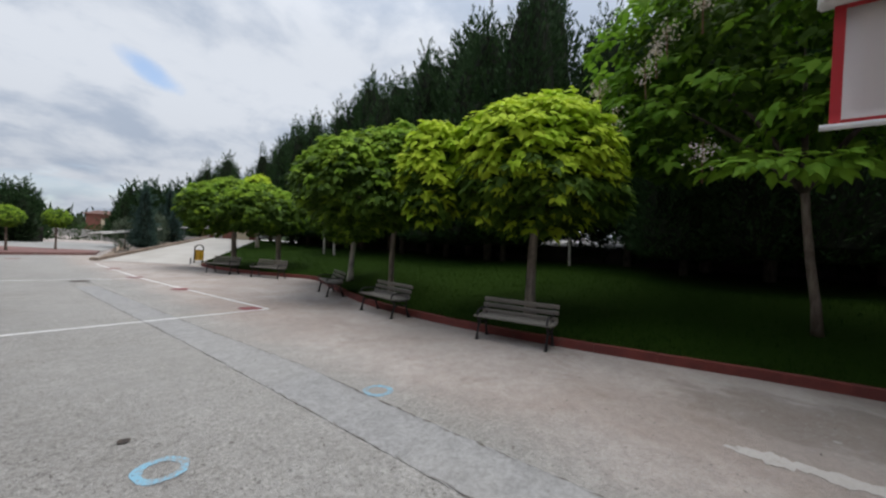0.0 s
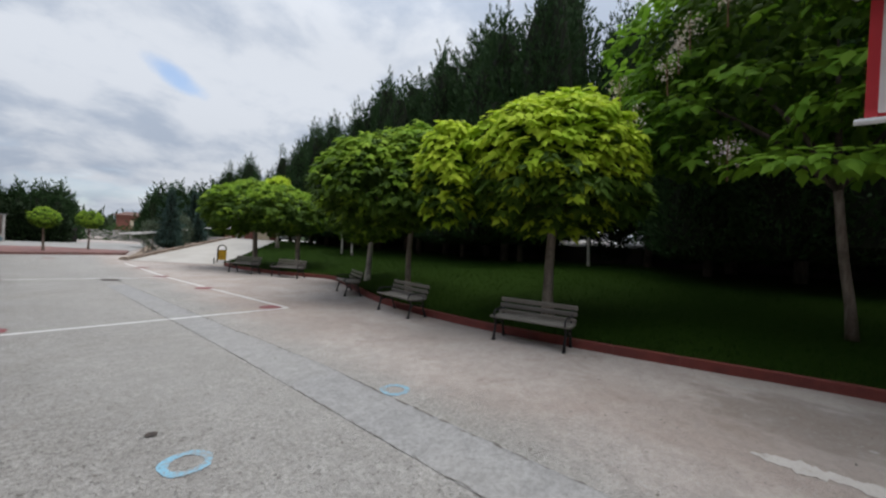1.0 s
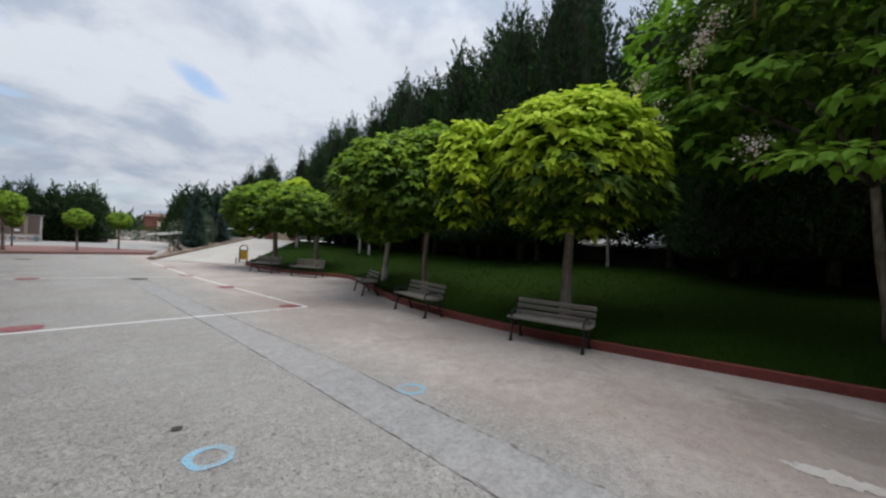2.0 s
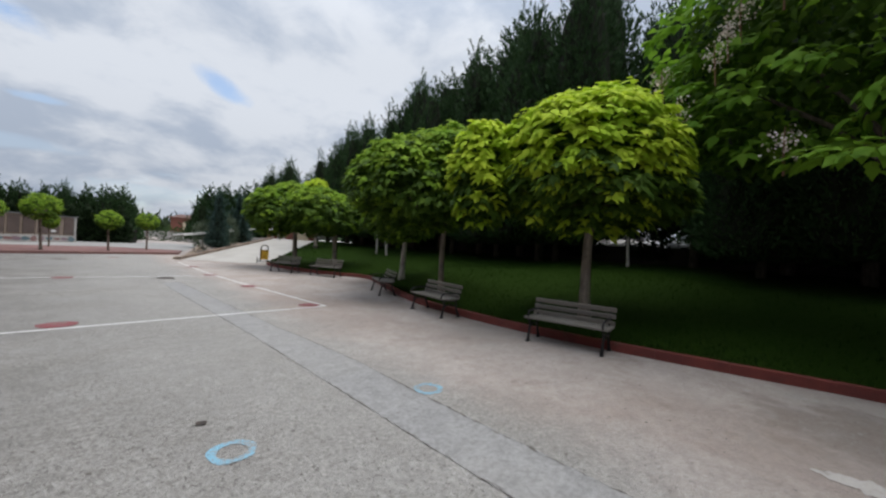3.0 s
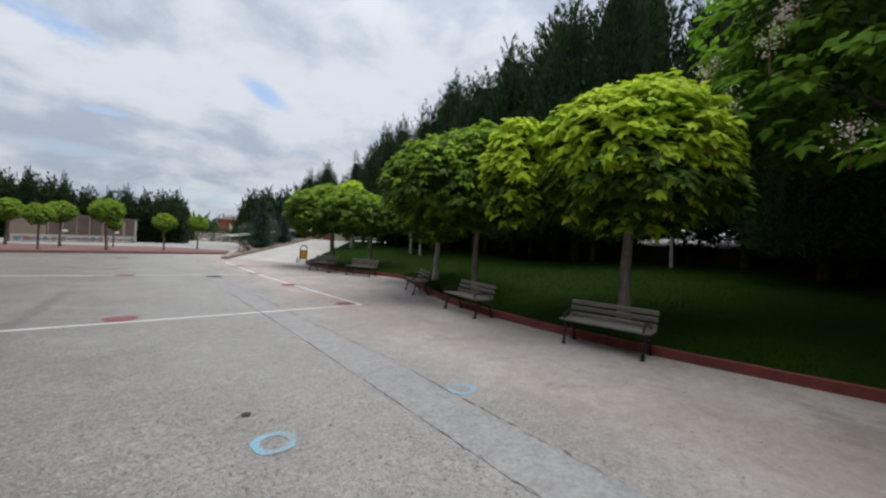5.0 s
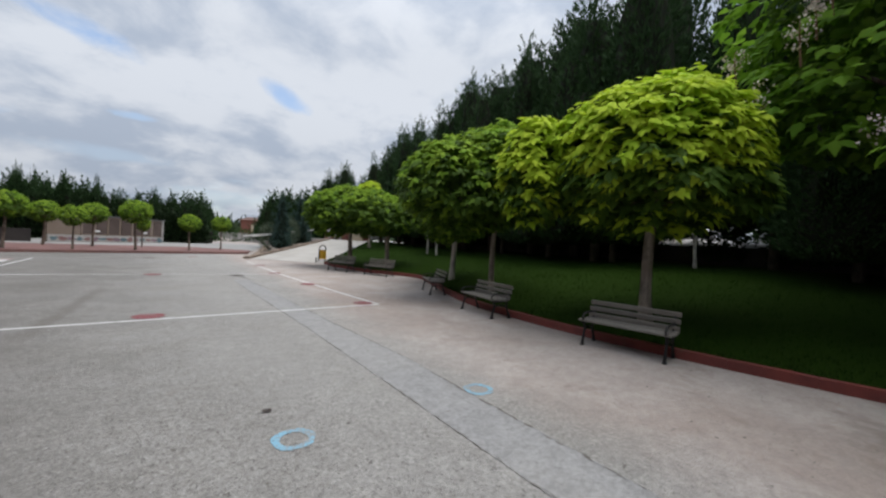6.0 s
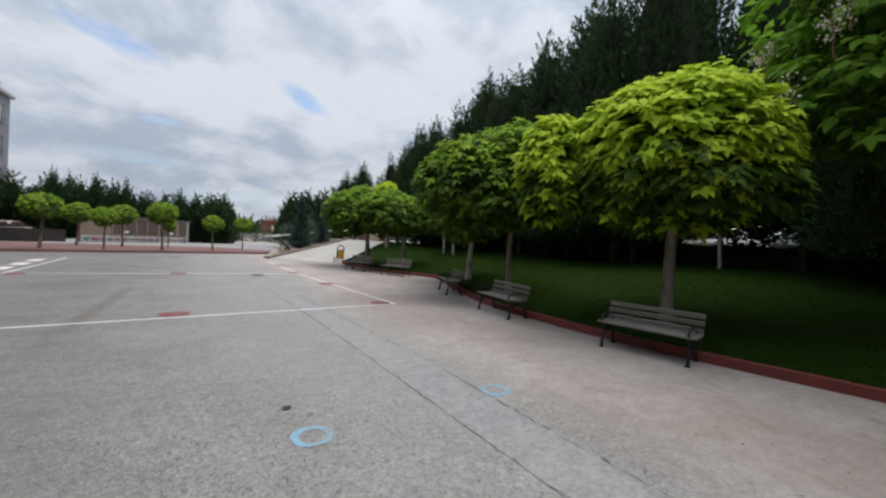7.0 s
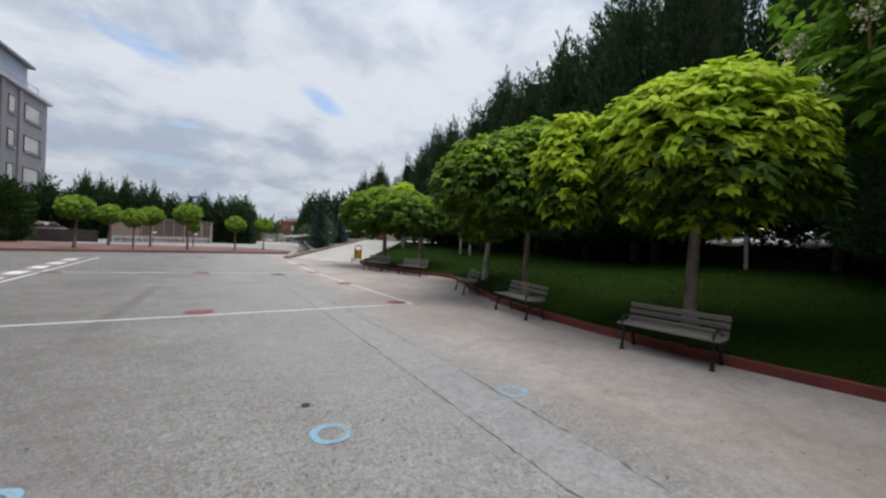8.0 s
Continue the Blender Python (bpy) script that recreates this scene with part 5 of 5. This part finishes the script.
lo_line = [Vector((4.3, 27.2)).lerp(Vector((13.4, 38.0)), k / 14) for k in range(15)]
hi_line = [Vector((5.0, 28.3)).lerp(Vector((8.8, 44.5)), k / 14) for k in range(15)]
rows = []
for k in range(15):
    row_v = []
    for j in range(13):
        f = j / 12
        p = lo_line[k].lerp(hi_line[k], f)
        z = (0.02 + 1.46 * k / 14) * (1 - f) + (0.02 + 0.28 * (k / 14) ** 1.4) * f + 0.08 * noise.noise(Vector((p.x, p.y, 9))) * min(1, k / 3) - (0.3 if j == 12 else 0)
        row_v.append(bm.verts.new((p.x, p.y, z)))
    rows.append(row_v)
for a, b in zip(rows, rows[1:]):
    for k in range(12):
        bm.faces.new((a[k], a[k + 1], b[k + 1], b[k]))
tagged(part("rockery_soil", bm, M_soil, smooth=True), "tan gravel bank of the rockery beside the ramp", "ground", kind="structure")
r = np.random.default_rng(61)
for k in range(34):
    u = r.random() ** 1.3
    f = r.random() ** 0.6 if k % 3 else 0.97
    p = Vector((4.3, 27.2)).lerp(Vector((13.4, 38.0)), u).lerp(Vector((5.0, 28.3)).lerp(Vector((8.8, 44.5)), u), f)
    s = r.uniform(0.07, 0.2)
    bm = bmesh.new()
    bmesh.ops.create_icosphere(bm, subdivisions=2, radius=s)
    for v in bm.verts:
        v.co = Vector((v.co.x * 1.25, v.co.y, v.co.z * 0.7)) * (1 + 0.35 * noise.noise(v.co / s * 1.3 + Vector((k, 0, 0))))
    z = (0.02 + 1.46 * u) * (1 - f) + (0.02 + 0.28 * u ** 1.4) * f
    ob = part("rock", bm, M_rock)
    ob.matrix_basis = pose(p.x, p.y, z + s * 0.25, 0, 0, float(r.uniform(0, 360)))
    tagged(ob, "tan rough boulder half sunk in the rockery", "rock", "rockery boulders")

for k in range(26):
    u = 0.62 * (k + r.random()) / 26
    p = Vector((4.3, 27.2)).lerp(Vector((13.4, 38.0)), u).lerp(Vector((5.0, 28.3)).lerp(Vector((8.8, 44.5)), u), r.uniform(0.9, 1.02))
    s = r.uniform(0.09, 0.2)
    bm = bmesh.new()
    bmesh.ops.create_icosphere(bm, subdivisions=2, radius=s)
    for v in bm.verts:
        v.co = Vector((v.co.x * 1.4, v.co.y, v.co.z * 0.6)) * (1 + 0.4 * noise.noise(v.co / s * 1.4 + Vector((k, 7, 0))))
    ob = part("rock", bm, M_rock)
    ob.matrix_basis = pose(p.x, p.y, 0.03 + 0.28 * u ** 1.4 + s * 0.2, 0, 0, float(r.uniform(0, 360)))
    tagged(ob, "tan edging stone at the foot of the rockery", "rock", "rockery boulders")

GB = "spruces in the rockery"
conifer("spruce_tree", pose(7.6, 32.2, 0.55), "blue-green pointed spruce in the rockery", 4.3, 0.85, 1, 4200, 0.17, 501, M_spruce, 0.02, GB, 0.07, 0.25, 0.9)
conifer("spruce_tree", pose(10.2, 35.2, 0.95), "blue-green spruce beside the ramp kerb", 2.5, 0.8, 1, 2600, 0.16, 502, M_spruce, 0.02, GB, 0.07, 0.25, 0.9)
conifer("spruce_tree", pose(10.9, 38.5, 1.2), "tall dark spruce behind the rockery", 4.4, 0.7, 1, 3600, 0.18, 503, M_spruce, 0.02, GB, 0.08, 0.4, 0.9)
shrub("shrub", pose(7.0, 34.0, 0.5), "grey-green rounded shrub in the rockery", [((0, 0, 1.0), (0.7, 0.7, 1.1))], 1100, 0.2, 511, M_olive)
shrub("shrub", pose(8.9, 34.8, 0.8), "grey-green rounded shrub between the spruces", [((0, 0, 0.9), (0.8, 0.8, 1.3))], 1100, 0.2, 512, M_olive)
shrub("shrub", pose(9.4, 37.5, 0.9), "tall grey-green shrub behind the rockery", [((0, 0, 1.2), (0.8, 0.8, 1.4))], 1100, 0.22, 513, M_olive)

rail = base("handrail", pose(0, 0, 0), "white tubular handrail climbing behind the rockery", "handrail")
A0, A1 = Vector((4.9, 32.6, 1.42)), Vector((11.6, 39.8, 2.3))
for off in (Vector((0, 0, 0)), Vector((0.5, -0.9, 0.02))):
    pts = [A0.lerp(A1, k / 8) + off for k in range(9)]
    part("rail", tube(bmesh.new(), pts, 0.045, 8), M_whitemetal, rail, smooth=True)
    for k in range(2, 9, 2):
        part("post", tube(bmesh.new(), [pts[k], (pts[k].x, pts[k].y, 0.05)], 0.025, 6), M_greymetal, rail)
part("rail", tube(bmesh.new(), [A1, A1 + Vector((3.0, -0.6, 0.1))], 0.05, 8), M_whitemetal, rail)

# ---------------------------------------------------------------- mural shed, far conifers, house, apartment block
WA, WB = Vector((-7.6, 43.4)), Vector((-0.1, 50.5))
d = (WB - WA).normalized()
yaw = math.degrees(math.atan2(d.y, d.x))
WL = (WB - WA).length
shed = base("mural_wall", pose(WA.x, WA.y, 0.05, 0, 0, yaw), "long low wall with brown panels above a painted white base", "wall")
part("wall", box(bmesh.new(), (0, 0.02, 0), (WL, 0.3, 2.35)), M_brownpanel, shed)
part("roof", box(bmesh.new(), (-0.15, -0.1, 2.35), (WL + 0.15, 0.45, 2.45), 0.02), M_greymetal, shed)
part("base_wall", box(bmesh.new(), (0, -0.10, 0), (WL, 0.02, 0.62), 0.01), M_whitewall, shed, "white painted base wall")
for k in range(8):
    x = WL * (0.24 + 0.107 * k)
    if k < 7:
        part("panel", box(bmesh.new(), (x + 0.1, -0.03, 0.75), (x + WL * 0.107 - 0.12, 0.02, 2.2), 0.01), M_darkpanel, shed, "dark brown panel")
for x in (WL * 0.24, WL * 0.45, WL * 0.67, WL * 0.86):
    part("post", box(bmesh.new(), (x - 0.07, -0.06, 0.62), (x + 0.07, 0.02, 2.35), 0.01), M_brownpanel, shed)
part("end_post", box(bmesh.new(), (WL - 0.2, -0.06, 0.62), (WL, 0.02, 2.35), 0.01), M_whitewall, shed, "pale end post")
r = np.random.default_rng(88)
for k in range(16):
    x = 0.4 + (WL - 0.9) * k / 15.0
    bm = bmesh.new()
    w, h = r.uniform(0.22, 0.42), r.uniform(0.12, 0.22)
    ring = [bm.verts.new((x + w * math.cos(a) * (1 + 0.25 * math.sin(3 * a + k)), -0.106, 0.29 + h * math.sin(a) * (1 + 0.2 * math.cos(2 * a + k)))) for a in [2 * math.pi * q / 16 for q in range(16)]]
    bm.faces.new(ring)
    part("mural_shape", bm, (M_mural_blue, M_mural_red, M_mural_dark)[k % 3], shed, "painted mural shape")

for f in (0.36, 0.80):
    part("sign_plate", box(bmesh.new(), (WL * f - 0.2, -0.09, 0.92), (WL * f + 0.2, -0.06, 1.1), 0.01), M_whitemetal, shed, "small white sign plate")

far = conifer("far_conifer_tree", pose(-12.6, 58, 0), "dark conifer behind the yard", 6.3, 1.9, 6, 9000, 0.34, 601, M_cypress, 0.02, "far conifer row", taper=0.6)
far2 = conifer("far_conifer_tree", pose(-10.6, 59, 0), "dark conifer behind the yard", 6.0, 1.9, 7, 9000, 0.34, 602, M_cypress, 0.02, "far conifer row", taper=0.6)
r = np.random.default_rng(71)
for k in range(13):
    x = -15.0 + 1.55 * k
    t = copy_thing((far, far2)[k % 2], pose(x, 57.5 + r.uniform(-1, 1) + 0.1 * x, 0, 0, 0, float(r.uniform(0, 360))))
    s = r.uniform(0.77, 0.98)
    t.scale = (s * 1.15, s * 1.15, s)
for x, y, s in ((10.0, 47.0, 0.86), (10.9, 46.5, 0.86), (12.0, 47.5, 0.93), (13.0, 46.5, 0.86), (14.2, 48, 0.96), (15.6, 49, 1.05)):
    t = copy_thing(far, pose(x, y, 0.8, 0, 0, 31 * x))
    t.scale = (s, s, s)

for x, s in ((-12.2, 1.08), (-10.9, 1.04), (-8.6, 1.04), (-6.2, 1.03), (-1.0, 0.94)):
    t = copy_thing(far2, pose(x, 56.0, 0, 0, 0, 47 * x))
    t.scale = (0.36, 0.36, s)
    tagged(t, "slim dark conifer spire rising above the far row")

house = base("far_house", pose(18.6, 109, -0.6, 0, 0, -8), "distant brick house with a hipped brown roof", "house")
part("wall", box(bmesh.new(), (-2.8, 0, 0), (3.0, 7, 5.6)), M_brick, house)
part("storey", box(bmesh.new(), (-0.4, -0.06, 2.6), (3.06, 3, 4.6)), M_cream, house, "cream rendered storey")
bm = bmesh.new()
lo = [bm.verts.new(p) for p in ((-3.4, -0.6, 5.6), (3.6, -0.6, 5.6), (3.6, 7.6, 5.6), (-3.4, 7.6, 5.6))]
hi = [bm.verts.new(p) for p in ((-1.0, 3.0, 6.5), (1.2, 3.0, 6.5))]
for f in ((lo[0], lo[1], hi[1], hi[0]), (lo[1], lo[2], hi[1]), (lo[2], lo[3], hi[0], hi[1]), (lo[3], lo[0], hi[0]), tuple(lo[::-1])):
    bm.faces.new(f)
part("roof", bm, M_roof, house)
for x in (0.2, 1.5):
    part("window", box(bmesh.new(), (x, -0.10, 3.1), (x + 0.8, -0.02, 4.2)), M_glass, house, "dark window")

# apartment block with set-back top storey; local -x runs along the facade towards the yard, y goes into the block
block = base("apartment_building", pose(-19.78, 72.34, 0, 0, 0, 86.5), "grey rendered apartment block with a blue-grey set-back top storey", "building")
part("wall", box(bmesh.new(), (-34, 0, 4.3), (0, 16, 17.2)), M_facade, block)
part("lower_wall", box(bmesh.new(), (-34, 1.6, 0), (-1.2, 15, 4.3)), M_darkwall, block, "recessed dark ground storey")
for x in (-1.0, -12.0, -23.0):
    part("pillar", box(bmesh.new(), (x - 0.3, 0.5, 0), (x + 0.3, 1.1, 4.3), 0.03), M_trimgrey, block, "pale pillar")
part("cornice", box(bmesh.new(), (-34.3, -0.4, 17.2), (0.4, 16.3, 17.6), 0.05), M_trimgrey, block, "pale cornice")
part("top_storey", box(bmesh.new(), (-34, 0.9, 17.6), (-3.1, 15, 20.9)), M_facade_blue, block, "blue-grey top storey")
part("roof", box(bmesh.new(), (-34.4, 0.3, 20.9), (-2.6, 15.6, 21.25), 0.04), M_greymetal, block, "dark roof edge")
part("railing", box(bmesh.new(), (-34, -0.3, 18.25), (-3.4, -0.25, 18.32)), M_trimgrey, block, "pale terrace rail")
for k in range(12):
    part("railing_post", box(bmesh.new(), (-3.5 - k * 2.6, -0.3, 17.6), (-3.45 - k * 2.6, -0.25, 18.25)), M_trimgrey, block)
part("chimney", box(bmesh.new(), (-0.9, 1.0, 17.6), (-0.5, 1.4, 18.5), 0.02), M_greymetal, block, "small dark vent")
for z in (6.25, 10.15, 14.05):
    for x0, x1 in ((-5.85, -1.6), (-9.45, -8.1), (-16.2, -12.0), (-20.0, -18.6), (-27.0, -22.8), (-31.0, -29.6)):
        win = part("window", box(bmesh.new(), (x0 - 0.15, -0.05, z - 0.15), (x1 + 0.15, 0.03, z + 1.85), 0.02), M_darkwall, block, "dark window reveal")
        split = x1 - (x1 - x0) * 0.22
        part("pane", box(bmesh.new(), (x0, -0.09, z), (split, -0.04, z + 1.7)), M_blind, win, "white blind behind glass")
        part("pane", box(bmesh.new(), (split + 0.06, -0.09, z), (x1, -0.04, z + 1.7)), M_glass, win, "dark glass")
        part("sill", box(bmesh.new(), (x0 - 0.2, -0.2, z - 0.25), (x1 + 0.2, -0.05, z - 0.15), 0.01), M_trimgrey, win, "pale sill")
for x in (-7.2, -11.0, -17.6, -21.6):
    part("pilaster", box(bmesh.new(), (x - 0.3, -0.22, 4.3), (x + 0.3, -0.003, 17.2), 0.03), M_facade, block)

# parked red car, silver car, leafy tree and low wall near the block
car("parked_car", pose(-14.6, 52.0, 0.05, 0, 0, 30), "red car parked in the far yard", M_carred)
car("parked_car", pose(-14.9, 34.4, 0.05, 0, 0, 30), "silver car parked beside the leafy tree", M_carsilver)
# added dark wall stands in for the shaded walk and hides the car
bm = bmesh.new()
swept(bm, [(-24, 38.2), (-8.4, 42.9)], 0.3, 0, 1.05)
tagged(part("shade_strip_wall", bm, M_darkwall), "dark low wall added for the shaded strip before the parked cars", "wall", kind="structure")
shrub("bushy_tree", pose(-12.2, 36.8, 0.05), "leafy dark green bush in the far yard", [((0, 0, 2.3), (1.5, 1.5, 1.9)), ((0.2, 0.2, 1.2), (1.3, 1.3, 1.2))], 5000, 0.3, 707, M_bush)
bm = bmesh.new()
swept(bm, [(-30, 55.3), (5, 56.5)], 0.25, 0, 1.6)
tagged(part("yard_wall", bm, M_darkwall), "dark low wall at the back of the far yard", "wall", kind="structure")
p, o = lobe_points([((x, 54.6 + 0.03 * x, 1.4), (1.4, 0.9, 2.3)) for x in np.arange(-27, 4.5, 1.5)], 13000, 821, (0.5, 1.05), -2)
r = np.random.default_rng(822)
tip = o + r.normal(0, 0.5, (len(p), 3)) + np.array([[0, 0, 0.6]])
tagged(many("far_hedge", SPRAY, SPRAY_FACES, p, axes_from(np.cross(tip, r.normal(size=p.shape)), tip), 0.5 * r.uniform(0.6, 1.3, len(p)), M_hedge), "dark evergreen hedge under the far conifers", "hedge", kind="stuff")
p, o = lobe_points([((x, 74, 0.9), (1.6, 0.9, 1.5)) for x in np.arange(5, 16, 2)], 2500, 823, (0.5, 1.05), -2)
tip = o + r.normal(0, 0.5, (len(p), 3))
tagged(many("garden_hedge", SPRAY, SPRAY_FACES, p, axes_from(np.cross(tip, r.normal(size=p.shape)), tip), 0.4 * r.uniform(0.6, 1.3, len(p)), M_bush), "dark green garden hedge in front of the distant house", "hedge", kind="stuff")

# dense planting added on the far side of the street to block the sky
p, o = lobe_points([((29.0, y, 4.4), (1.6, 2.4, 3.4)) for y in np.arange(-30, 50, 3.4)], 26000, 811, (0.4, 1.08), -2)
r = np.random.default_rng(812)
tip = o + r.normal(0, 0.5, (len(p), 3))
tagged(many("street_hedge", SPRAY, SPRAY_FACES, p, axes_from(np.cross(tip, r.normal(size=p.shape)), tip), 0.85 * r.uniform(0.6, 1.3, len(p)), M_hedge), "tall dark hedge added across the upper street to block the sky", "hedge", kind="stuff")

# blocks added unseen behind the camera close the yard, block low sky light
for name, lo, hi, label in (("sky_blocker_block", (-30, -45, 0), (-14, 35, 18), "unseen plain grey block added to block sky light along the yard"), ("sky_blocker_wing", (-14, -30, 0), (40, -17, 12), "unseen plain grey block added to block sky light behind the canopy")):
    bm = box(bmesh.new(), lo, hi)
    tagged(part(name, bm, M_facade), label, "building", kind="structure")

# distant woods that close the horizon
r = np.random.default_rng(99)
n = 15000
a = r.random(n) * 2 * np.pi
dist = r.uniform(150, 190, n)
hh = np.array([5 + 3 * noise.noise(Vector((math.cos(t) * 7, math.sin(t) * 7, 0))) for t in a])
p = np.c_[dist * np.cos(a), dist * np.sin(a), r.random(n) * hh]
tip = r.normal(size=(n, 3)) + np.array([[0, 0, 0.8]])
tagged(many("far_woods", SPRAY, SPRAY_FACES, p, axes_from(np.cross(tip, r.normal(size=(n, 3))), tip), r.uniform(3, 5.5, n) * np.array(1.0), M_farwood), "distant dark belt of trees on the horizon", "woods", kind="stuff")
